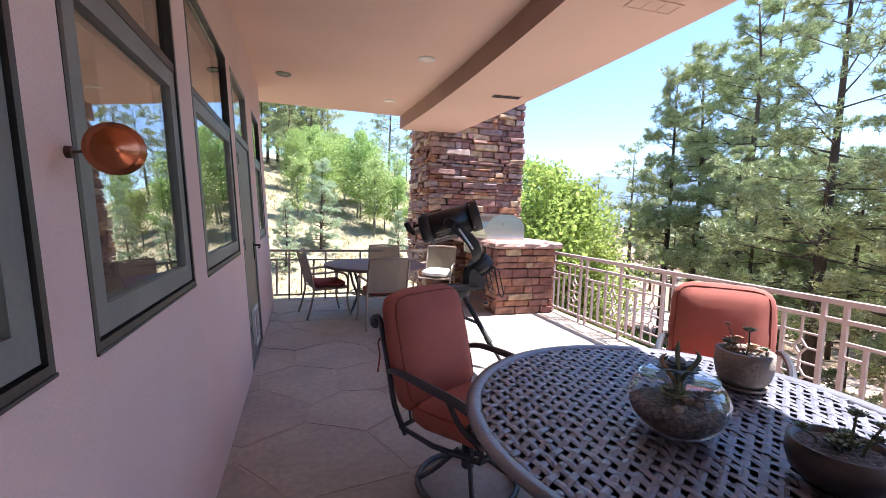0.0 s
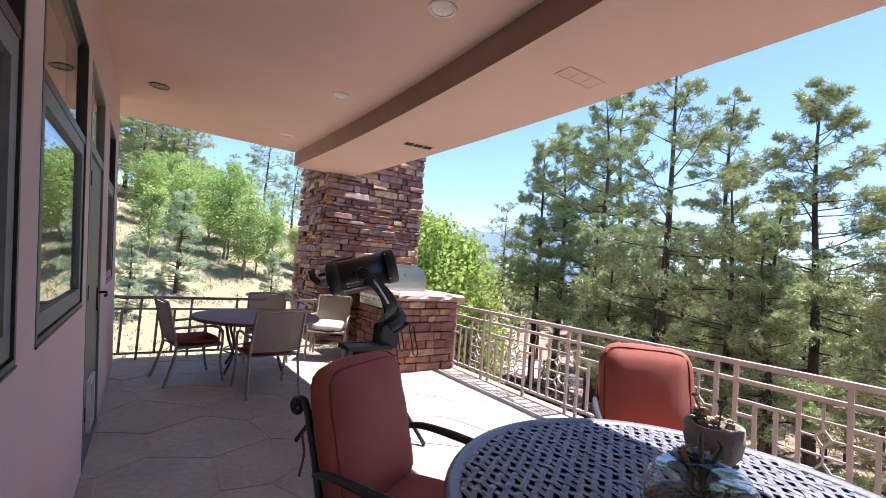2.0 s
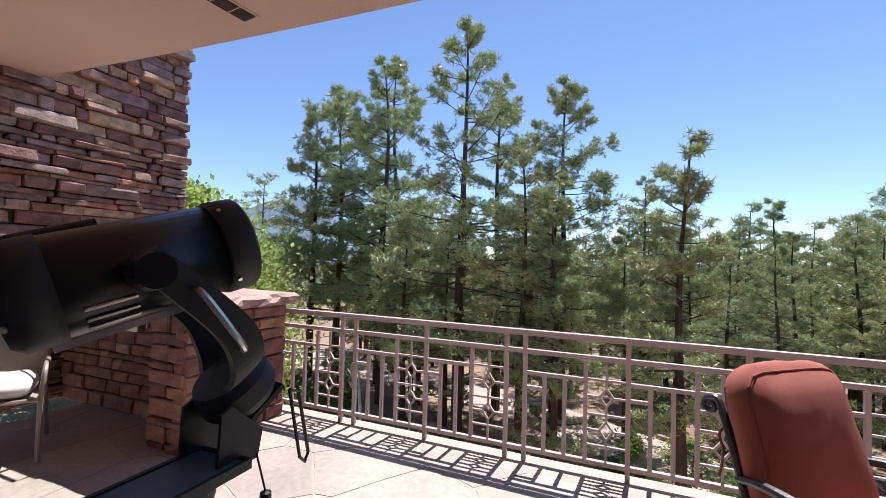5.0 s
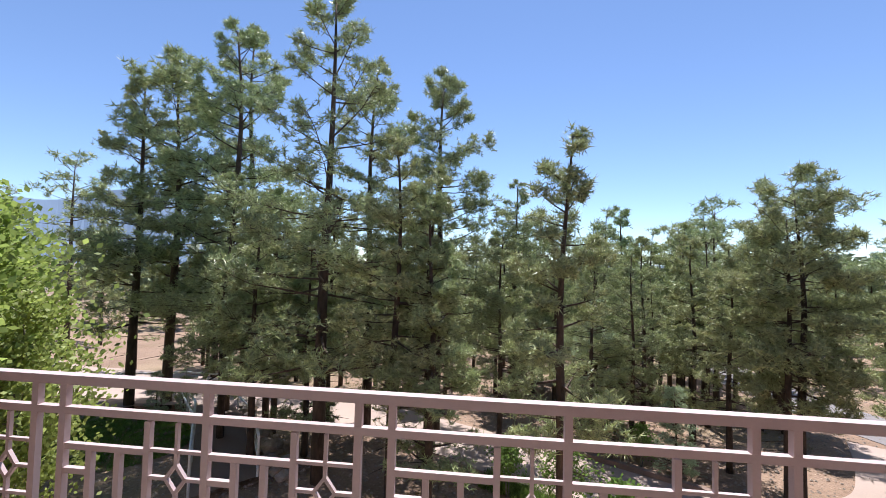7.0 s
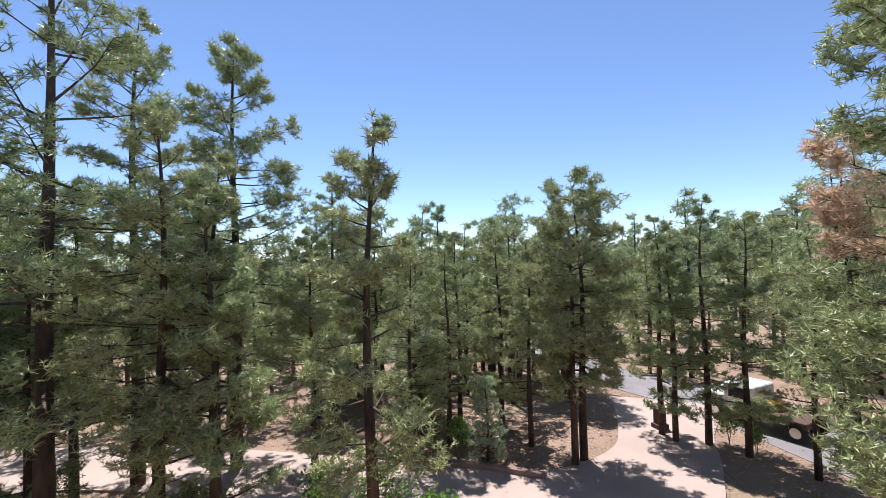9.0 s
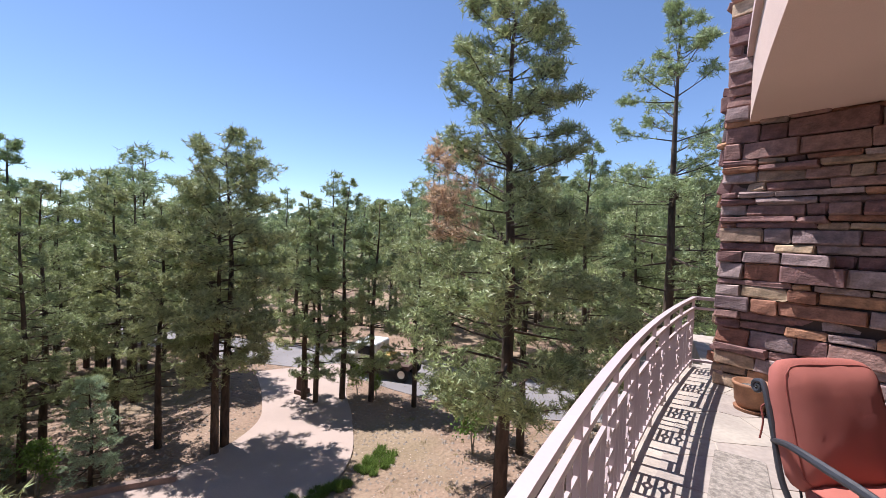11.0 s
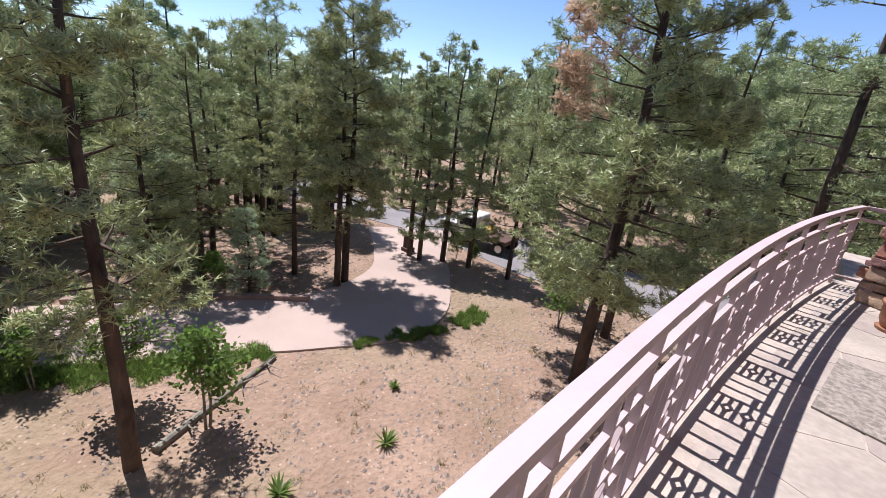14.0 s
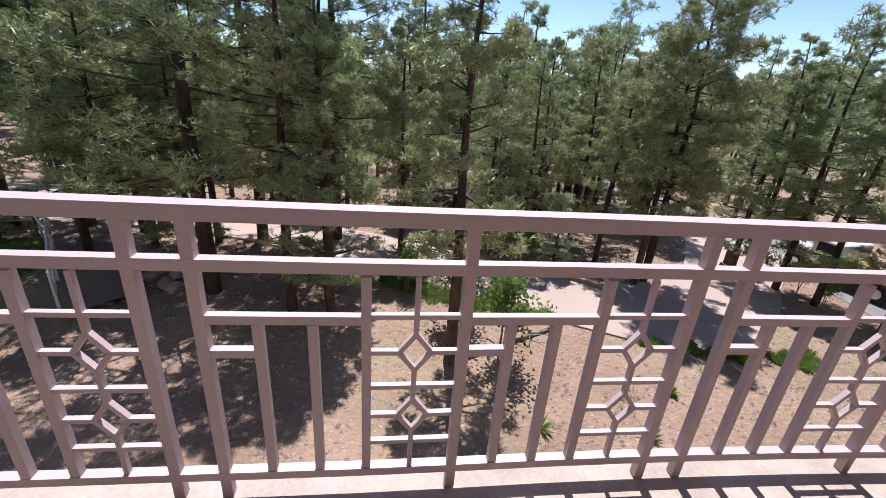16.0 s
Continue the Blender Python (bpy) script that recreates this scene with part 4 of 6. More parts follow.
def far_woods():
    """The far woods: many small cones of clumps, too far to be counted."""
    bm = bmesh.new()
    rnd = random.Random(9)
    for _ in range(5200):
        az, d = rnd.uniform(-30, 230), 48 * (1 + 10 * rnd.random() ** 2.2)
        x, y = 3 + d * math.sin(radians(az)), 2 + d * math.cos(radians(az))
        if az < 42 and d < 140:
            continue
        z = ground_z(x, y)
        h = rnd.uniform(5.5, 8)
        for k in range(14):
            f = rnd.uniform(0.25, 1)
            r = (1.05 - f) * 2.0
            a = rnd.uniform(0, 6.28)
            c = Vector((x + math.cos(a) * r * 0.6, y + math.sin(a) * r * 0.6, z + h * f))
            s = rnd.uniform(0.5, 0.9)
            v = [bm.verts.new(c + Vector((rnd.uniform(-1, 1), rnd.uniform(-1, 1), rnd.uniform(-0.8, 1.2))) * s) for _ in range(4)]
            for i in ((0, 1, 2), (0, 2, 3), (0, 3, 1), (1, 3, 2)):
                bm.faces.new([v[j] for j in i])
    solid("far_woods", bm, M_FARPINE, "distant pine woods", "woods", kind="stuff")


far_woods()

ASPEN = [broadleaf_meshes(31, 4.5, 1.1, 4200, leaf=0.09, material=M_ASPEN, low=0.25), broadleaf_meshes(32, 4.5, 1.5, 13000, leaf=0.085, material=M_LEAF, stems=3, low=0.1), broadleaf_meshes(33, 4.5, 1.35, 6200, leaf=0.09, material=M_ASPEN, stems=2, low=0.2)]
for az, d, h, v in ((36.5, 13, 6.9, 1), (40, 14, 6.4, 1), (34, 16, 7.4, 1), (44, 12.5, 4.6, 1), (31, 19, 6.5, 1)):
    x, y = from_eye((0.43, 2.04), az, d)
    make_tree("broadleaf_tree", ASPEN[v], "bright green broadleaf tree", "tree", at_ground(x, y), az * 7, h / 4.5, "bright broadleaf trees")
for x, y, h, v in ((1.36, 24.9, 4.5, 2), (0.0, 23.4, 3.9, 0), (3.05, 33.2, 4.0, 2), (3.64, 26.35, 5.3, 2), (4.12, 24.0, 4.3, 2), (5.68, 24.8, 4.0, 0), (7.48, 26.4, 3.4, 0), (-0.38, 29.3, 4.0, 2), (4.99, 25.1, 3.6, 0), (2.2, 30.0, 4.4, 2), (4.4, 29.0, 4.5, 2), (1.0, 31.5, 4.3, 2), (-3.0, 27.0, 4.4, 2), (-5.5, 24.0, 4.5, 2), (6.4, 29.5, 4.2, 2), (2.9, 28.2, 4.4, 2), (8.4, 28.0, 3.8, 2), (5.2, 31.5, 3.9, 2)):
    make_tree("aspen_tree", ASPEN[v], "young light green aspen on the dry hillside", "tree", at_ground(x, y), x * 170 + 5, h / 4.5, "aspens on the hill")
SPRUCE = pine_meshes(61, 4.0, 0.06, 1.05, 560, size=0.125, limbs=14, tufts=4, per=8, gappy=0.0)
for x, y, h in ((1.11, 20.9, 4.3), (-0.41, 18.4, 2.8), (7.1, 23.2, 3.2), (5.2, 22.2, 2.4), (-1.9, 16.0, 3.0), (-0.9, 12.2, 3.2), (-2.4, 12.8, 3.6), (15.9, 13.6, 1.7), (16.3, 12.9, 1.3), (16.6, -1.2, 4.6), (14.07, -2.59, 2.4)):
    make_tree("spruce_tree", SPRUCE, "small blue-green spruce with dense needles", "spruce", at_ground(x, y), x * 40, h / 4.0, "small spruces", M_PINEB)
BUSH = broadleaf_meshes(71, 2.2, 0.8, 1500, leaf=0.09, material=M_SHRUB, stems=2, low=0.35)
for x, y, h in ((9.91, 0.12, 1.9), (11.12, 1.0, 1.9), (7.5, -8.07, 1.5), (8.4, -9.6, 1.6), (11.9, -9.9, 0.8), (7.4, -9.2, 1.7), (12.6, -9.8, 1.1), (12.5, 1.9, 1.3), (14.6, -1.9, 1.2), (15.5, -0.9, 1.8)):
    make_tree("oak_shrub", BUSH, "young green scrub oak", "shrub", at_ground(x, y), x * 77, h / 2.2, "scrub oaks")


def low_plants():
    """Low juniper mats, grass tufts and ground litter."""
    rnd = random.Random(8)

    def patch(bm, x, y, r, n, h, w):
        for _ in range(n):
            a, q = rnd.uniform(0, 6.28), r * math.sqrt(rnd.random())
            px, py = x + q * math.cos(a), y + q * math.sin(a)
            b = Vector((px, py, ground_z(px, py)))
            d = Vector((rnd.gauss(0, 0.6), rnd.gauss(0, 0.6), 1)).normalized() * h * rnd.uniform(0.5, 1.2)
            s = Vector((math.cos(a * 7), math.sin(a * 7), 0)) * w
            bm.append((b - s, b + s, b + d))
    mats = []
    for (x0, y0), (x1, y1), w in (((9.95, -4.2), (9.5, -5.35), 0.16), ((9.45, -6.0), (9.4, -6.9), 0.22), ((10.15, -3.7), (10.3, -3.3), 0.1), ((13.2, 2.4), (11.9, -0.2), 0.35), ((11.8, -0.5), (11.2, -1.6), 0.22)):
        n = int(math.hypot(x1 - x0, y1 - y0) / 0.13) + 2
        for k in range(n):
            f = k / (n - 1)
            for _ in range(3):
                patch(mats, x0 + (x1 - x0) * f + rnd.gauss(0, w * 0.6), y0 + (y1 - y0) * f + rnd.gauss(0, w * 0.5), w * rnd.uniform(0.25, 0.7), 170, 0.16, 0.012)
    me = from_tris("ground_cover", mats, M_SHRUB)
    tagged(new("ground_cover", me), "low green creeping juniper beside the driveway", "ground cover", kind="stuff")
    tufts = []
    for _ in range(1500):
        x, y = rnd.uniform(4.6, 30), rnd.uniform(-18, 16)
        if road_near(x, y) and rnd.random() < 0.9:
            continue
        patch(tufts, x, y, rnd.uniform(0.03, 0.14), 16, 0.11, 0.006)
    for _ in range(2200):
        x, y = rnd.uniform(-12, 14), rnd.uniform(15, 42)
        patch(tufts, x, y, rnd.uniform(0.1, 0.4), 16, 0.22, 0.014)
    me = from_tris("grass_tufts", tufts, M_DRYGRASS)
    tagged(new("grass_tufts", me), "dry pale green grass tufts", "grass", kind="stuff")
    lawn = []
    patch(lawn, 14.0, 13.2, 2.0, 16000, 0.08, 0.02)
    patch(lawn, 14.6, 15.4, 1.6, 9000, 0.08, 0.02)
    me = from_tris("lawn", lawn, M_LAWN)
    tagged(new("lawn", me), "small patch of bright green lawn", "grass", kind="stuff")
    for x, y, r in ((7.61, -1.81, 0.28), (7.93, -0.06, 0.3), (8.6, -2.9, 0.2), (7.2, 0.9, 0.22)):
        o = thing("agave", "small spiky pale green agave on gravel", "agave", "agaves on the slope", (x, y, ground_z(x, y)))
        for k in range(26):
            bm = bmesh.new()
            a, e = rnd.uniform(0, 6.28), rnd.uniform(0.3, 1.3)
            d = Vector((math.cos(a) * math.cos(e), math.sin(a) * math.cos(e), math.sin(e)))
            q = Vector((-math.sin(a), math.cos(a), 0)) * 0.022
            b = d * r * 0.45
            v = [bm.verts.new(p) for p in (Vector((0, 0, 0)) - q * 0.5, q * 0.5, b + q, d * r, b - q)]
            bm.faces.new(v)
            part("leaf", bm, M_SHRUB, o)
    rocks = []
    for _ in range(26000):
        x, y = 4.6 + rnd.random() ** 1.9 * 22, rnd.uniform(-16, 14)
        s = 0.014 + 0.05 * rnd.random() ** 2.5
        c = Vector((x, y, ground_z(x, y)))
        p = [c + Vector((math.cos(a + x), math.sin(a + x), 0)) * s for a in (0, 1.6, 3.1, 4.7)] + [c + Vector((0, 0, s * 0.8))]
        for i in range(4):
            rocks.append((p[i], p[(i + 1) % 4], p[4]))
    me = from_tris("gravel", rocks, M_ROCK)
    tagged(new("gravel", me), "pale scattered pebbles", "gravel", kind="stuff")


M_DRYGRASS = leafy("dry_grass", (0.30, 0.27, 0.12), 0.3, 0.3)
low_plants()


# ---- stone piers and the barbecue ----
pier("chimney", 2.5, 4.5, 7.45, 8.9, 5.5, "tall chimney of stacked plum and tan sandstone", "sw", 100)
pier("stone_pier", -1.45, -0.85, 5.5, 6.1, 3.25, "indoor pier of stacked plum and tan sandstone", "se", 150)
pier("stone_pier", -2.0, 0.0, -1.2, 0.0, 6.0, "tall pier of stacked plum and tan sandstone", "ne", 200, (2.88, -3.92, 0), -24.0)


def barbecue_island():
    p = thing("barbecue_island", "red sandstone barbecue island with a rough stone counter", "barbecue island")
    bm = bmesh.new()
    box(bm, 2.96, 3.87, 5.28, 5.62, 0, 1.0)
    box(bm, 3.33, 3.87, 5.62, 7.4, 0, 1.0)
    part("core", bm, M_CORE, p)
    masonry_face(p, (2.93, 5.25, 0), 0, 0.97, 0, 1.0, 301, True, "brick")
    masonry_face(p, (3.29, 7.4, 0), -90, 1.78, 0, 1.0, 302, True, "brick")
    masonry_face(p, (2.93, 5.63, 0), -90, 0.38, 0, 1.0, 303, True, "brick")
    masonry_face(p, (3.9, 5.25, 0), 90, 2.1, 0, 1.0, 304, True, "brick")
    # counter with a ragged edge
    rnd = random.Random(3)
    bm = bmesh.new()
    n = 14
    ring = []
    for (xa, ya), (xb, yb) in zip(((2.86, 5.18), (4.0, 5.18), (4.0, 7.42), (2.86, 7.42)), ((4.0, 5.18), (4.0, 7.42), (2.86, 7.42), (2.86, 5.18))):
        for k in range(n):
            t = k / n
            ring.append((xa + (xb - xa) * t, ya + (yb - ya) * t))
    rows = []
    for z, g in ((1.0, -0.01), (1.03, 0.012), (1.07, 0.0), (1.10, -0.03)):
        rows.append([bm.verts.new((x + rnd.uniform(-1, 1) * 0.016 + g * (1 if x > 3.4 else -1), y + rnd.uniform(-1, 1) * 0.016 + g * (1 if y > 6 else -1), z + rnd.uniform(-1, 1) * 0.004)) for x, y in ring])
    for a, b in zip(rows, rows[1:]):
        for k in range(len(ring)):
            bm.faces.new((a[k], a[(k + 1) % len(ring)], b[(k + 1) % len(ring)], b[k]))
    bm.faces.new(rows[0][::-1])
    bm.faces.new(rows[-1])
    part("counter", bm, M_COUNTER, p, "pinkish flagstone counter with a rough-hewn edge")


M_COUNTER = mat("pink_flagstone_counter", (0.45, 0.29, 0.24), 0.7, var=0.15, scale=5, bump=0.5, bscale=40)
barbecue_island()


def grill():
    g = thing("gas_grill", "stainless steel built-in gas grill with closed hood", "grill", at=(0, 0, 0))
    y0, y1 = 5.72, 6.5
    part("front_panel", softbox(2.88, 2.95, y0, y1, 0.84, 1.06, 0.008), M_CHROME, g)
    part("body", softbox(2.95, 3.62, y0, y1, 0.86, 1.16, 0.01), M_CHROME, g)
    bm = bmesh.new()
    prof = [(2.93, 1.16), (2.93, 1.26), (2.98, 1.38), (3.08, 1.46), (3.22, 1.50), (3.40, 1.50), (3.55, 1.44), (3.62, 1.32), (3.62, 1.16)]
    a = [bm.verts.new((x, y0, z)) for x, z in prof]
    b = [bm.verts.new((x, y1, z)) for x, z in prof]
    for k in range(len(prof) - 1):
        bm.faces.new((a[k], a[k + 1], b[k + 1], b[k]))
    bm.faces.new(a[::-1])
    bm.faces.new(b)
    bmesh.ops.recalc_face_normals(bm, faces=bm.faces[:])
    hood = part("hood", bm, M_CHROME, g)
    bm = bmesh.new()
    tube(bm, [(2.95, y0 + 0.08, 1.27), (2.87, y0 + 0.08, 1.28), (2.87, y1 - 0.08, 1.28), (2.95, y1 - 0.08, 1.27)], 0.013, 10)
    part("hood_handle", bm, M_CHROME, hood)
    bm = bmesh.new()
    tube(bm, [(3.25, y0 - 0.001, 1.34), (3.25, y0 - 0.03, 1.34)], 0.03, 14)
    part("hinge_boss", bm, M_CHROME, hood)
    for k in range(5):
        bm = bmesh.new()
        tube(bm, [(2.88, y0 + 0.1 + 0.145 * k, 0.94), (2.845, y0 + 0.1 + 0.145 * k, 0.94)], [0.027, 0.022], 14)
        part("knob", bm, M_CHROME, g)


grill()


# ---- red cushioned swivel chairs ----
def spiral(bm, c, u, v, r, turns, w, n=16):
    pts = []
    for k in range(n + 1):
        t = k / n
        a = t * turns * 2 * math.pi
        q = r * (1 - 0.8 * t)
        pts.append(Vector(c) + Vector(u) * math.cos(a) * q + Vector(v) * math.sin(a) * q)
    tube(bm, pts, [w * (1 - 0.35 * k / n) for k in range(n + 1)], 7)
    return pts[0]


def smooth_line(pts, n=5):
    pts = [Vector(p) for p in pts]
    out = []
    for i in range(len(pts) - 1):
        p0, p1, p2, p3 = pts[max(i - 1, 0)], pts[i], pts[i + 1], pts[min(i + 2, len(pts) - 1)]
        for k in range(n):
            t = k / n
            out.append(0.5 * (2 * p1 + (p2 - p0) * t + (2 * p0 - 5 * p1 + 4 * p2 - p3) * t * t + (3 * p1 - p0 - 3 * p2 + p3) * t ** 3))
    return out + [pts[-1]]


def swivel_chair(x, y, rz, label, seed, red=None, iron=None):
    """Faces +y: a cast iron frame on a round swivel foot, with a deep seat and a high back cushion."""
    red, iron = red or M_RED, iron or M_IRON
    c = thing("swivel_chair", label, "patio chair", "red-cushioned chairs round the lattice table", (x, y, 0), rz)
    bm = bmesh.new()
    ring = [(0.27 * math.cos(a), 0.27 * math.sin(a), 0.02) for a in [k * 2 * math.pi / 28 for k in range(29)]]
    tube(bm, ring, 0.016, 8)
    part("base_ring", bm, iron, c)
    for k in range(4):
        a = k * math.pi / 2 + 0.78
        bm = bmesh.new()
        tube(bm, smooth_line([(0.27 * math.cos(a), 0.27 * math.sin(a), 0.03), (0.17 * math.cos(a), 0.17 * math.sin(a), 0.09), (0.05 * math.cos(a), 0.05 * math.sin(a), 0.20)]), 0.013, 7)
        part("base_leg", bm, iron, c)
    bm = bmesh.new()
    lathe(bm, [(0.035, 0.1), (0.035, 0.24), (0.09, 0.27), (0.12, 0.29), (0.12, 0.31)], 16)
    part("swivel_post", bm, iron, c)
    bm = bmesh.new()
    tube(bm, [(-0.27, -0.25, 0.33), (-0.29, 0.0, 0.33), (-0.27, 0.27, 0.35), (0, 0.29, 0.35), (0.27, 0.27, 0.35), (0.29, 0, 0.33), (0.27, -0.25, 0.33), (0, -0.26, 0.33), (-0.27, -0.25, 0.33)], 0.014, 7)
    for q in (-0.15, 0, 0.15):
        tube(bm, [(q, -0.25, 0.325), (q, 0.28, 0.335)], 0.009, 6)
    part("seat_frame", bm, iron, c)
    for s in (-1, 1):
        bm = bmesh.new()
        line = smooth_line([(s * 0.28, -0.20, 0.31), (s * 0.30, -0.27, 0.45), (s * 0.30, -0.33, 0.66), (s * 0.29, -0.385, 0.80), (s * 0.28, -0.43, 0.885), (s * 0.28, -0.465, 0.89)])
        tube(bm, line, 0.015, 8)
        spiral(bm, (s * 0.28, -0.465, 0.857), (0, 0, 1), (0, -1, 0), 0.033, 1.4, 0.014)
        part("back_post", bm, iron, c)
        bm = bmesh.new()
        line = smooth_line([(s * 0.30, -0.33, 0.62), (s * 0.335, -0.2, 0.655), (s * 0.345, 0.0, 0.645), (s * 0.335, 0.18, 0.62), (s * 0.315, 0.29, 0.57), (s * 0.305, 0.31, 0.51)])
        tube(bm, line, [0.014 + 0.008 * min(1, k / 10) for k in range(len(line))], 8)
        spiral(bm, (s * 0.305, 0.262, 0.505), (0, 1, 0), (0, 0, -1), 0.048, 1.5, 0.014)
        tube(bm, smooth_line([(s * 0.27, 0.26, 0.35), (s * 0.30, 0.30, 0.43), (s * 0.335, 0.2, 0.52), (s * 0.335, 0.12, 0.625)]), 0.013, 7)
        part("arm", bm, iron, c)
    for q in range(-2, 3):
        bm = bmesh.new()
        tube(bm, smooth_line([(q * 0.1, -0.245, 0.34), (q * 0.1, -0.32, 0.62), (q * 0.1, -0.405, 0.84)]), 0.007, 6)
        part("back_bar", bm, iron, c)
    bm = bmesh.new()
    tube(bm, [(-0.285, -0.405, 0.84), (0.285, -0.405, 0.84)], 0.011, 7)
    part("top_bar", bm, iron, c)
    sc = part("seat_cushion", cushion(0.54, 0.54, 0.15, pose(0, 0.03, 0.415, 3), 0.3, 9, seed), red, c, smooth=True)
    bc = part("back_cushion", cushion(0.62, 0.67, 0.21, pose(0, -0.30, 0.72, 106), 0.5, 9, seed + 1), red, c, smooth=True)
    for host, m, d, hug in ((sc, pose(0, 0.03, 0.415, 3), 0.54, 0.907), (bc, pose(0, -0.30, 0.72, 106), 0.67, 0.885)):
        for zz in ((0.045,) if host is sc else (0.05, -0.05)):
            bm = bmesh.new()
            w = 0.54 if host is sc else 0.62
            pts = []
            for k in range(45):
                a = 2 * math.pi * k / 44
                q = (abs(math.cos(a)) ** 7 + abs(math.sin(a)) ** 7) ** (1 / 7)
                pts.append(m @ Vector((math.cos(a) / q * w / 2 * hug, math.sin(a) / q * d / 2 * hug, zz)))
            tube(bm, pts, 0.005, 6)
            part("piping", bm, M_PIPING, host)
    for s in (-1, 1):
        bm = bmesh.new()
        tube(bm, smooth_line([(s * 0.28, -0.38, 0.80), (s * 0.31, -0.40, 0.77), (s * 0.315, -0.38, 0.70), (s * 0.31, -0.40, 0.60)]), 0.005, 5)
        part("cushion_tie", bm, M_PIPING, bc)
    return c


TABLE = (1.61, 0.82)


def face_table(x, y):
    return math.degrees(math.atan2(-(TABLE[0] - x), TABLE[1] - y))


for (x, y), lb, dr in (((1.05, 1.68), "red-cushioned dark iron swivel chair beside the lattice table", -3), ((2.70, 1.55), "red-cushioned iron swivel chair in the sun near the railing", 6), ((2.53, -0.62), "sun-faded red cushioned iron swivel chair near the stone pier", 0)):
    swivel_chair(x, y, face_table(x, y) + dr, lb, int(x * 10))


# ---- lattice table ----
def lattice_table():
    R, Z = 0.86, 0.725
    t = thing("lattice_table", "round dark grey cast metal table with a woven lattice top", "patio table", at=(*TABLE, 0))
    bm = bmesh.new()
    lathe(bm, [(R - 0.055, Z - 0.012), (R - 0.03, Z - 0.02), (R, Z - 0.018), (R + 0.008, Z - 0.005), (R, Z + 0.006), (R - 0.02, Z + 0.008), (R - 0.045, Z + 0.003), (R - 0.055, Z - 0.004), (R - 0.055, Z - 0.012)], 72)
    part("rim", bm, M_TABLE, t, smooth=True)
    pitch, w = 0.047, 0.0128
    r = R - 0.05
    n = int(r / pitch)
    for fam in (0, 1):
        for i in range(-n, n + 1):
            off = i * pitch
            half = math.sqrt(max(r * r - off * off, 0))
            if half < 0.04:
                continue
            bm = bmesh.new()
            rings = []
            j0, j1 = math.ceil(-half / pitch * 2), math.floor(half / pitch * 2)
            ss = [-half] + [j * pitch / 2 for j in range(j0, j1 + 1)] + [half]
            for s in ss:
                ph = math.cos(math.pi * s / pitch) * (1 if (i + fam) % 2 else -1)
                z = Z - 0.003 + 0.0035 * ph
                ring = []
                for a, b in ((-w, -0.003), (w, -0.003), (w, 0.001), (0, 0.003), (-w, 0.001)):
                    ring.append(bm.verts.new((s, off + a, z + b)))
                rings.append(ring)
            for a, b in zip(rings, rings[1:]):
                for k in range(5):
                    bm.faces.new((a[k], b[k], b[(k + 1) % 5], a[(k + 1) % 5]))
            bmesh.ops.recalc_face_normals(bm, faces=bm.faces[:])
            bm.transform(Matrix.Rotation(radians(32 + 62 * fam), 4, "Z"))
            part("lattice_strap", bm, M_TABLE, t)
    for k in range(4):
        a = k * math.pi / 2 + 0.5
        u = Vector((math.cos(a), math.sin(a), 0))
        bm = bmesh.new()
        line = smooth_line([u * 0.62 + Vector((0, 0, Z - 0.02)), u * 0.55 + Vector((0, 0, 0.62)), u * 0.36 + Vector((0, 0, 0.40)), u * 0.40 + Vector((0, 0, 0.18)), u * 0.58 + Vector((0, 0, 0.015))])
        tube(bm, line, 0.022, 8)
        part("leg", bm, M_TABLE, t)
    bm = bmesh.new()
    tube(bm, [(0.36 * math.cos(a), 0.36 * math.sin(a), 0.38) for a in [k * 2 * math.pi / 24 for k in range(25)]], 0.012, 7)
    part("leg_ring", bm, M_TABLE, t)


lattice_table()


# ---- planters on the table ----
def rosette(bm, c, r, n, rnd, up=0.5, rings=3, w=0.32):
    """Fleshy pointed leaves round a centre."""
    for q in range(rings):
        for k in range(n):
            a = 2 * math.pi * (k + 0.5 * q) / n + rnd.uniform(-0.1, 0.1)
            e = up + 0.35 * q
            d = Vector((math.cos(a) * math.cos(e), math.sin(a) * math.cos(e), math.sin(e)))
            s = Vector((-math.sin(a), math.cos(a), 0)) * r * w * (1 - 0.2 * q)
            u = d.cross(s.normalized()) * r * 0.1
            ln = r * (1 - 0.2 * q)
            c0, c1, c2 = c, c + d * ln * 0.6, c + d * ln
            v = [bm.verts.new(p) for p in (c0 - s * 0.4, c0 + s * 0.4, c1 + s + u, c2, c1 - s + u, c1 - u)]
            for f in ((0, 1, 5), (1, 2, 5), (2, 3, 5), (3, 4, 5), (4, 0, 5), (0, 4, 3, 2, 1)):
                bm.faces.new([v[i] for i in f])


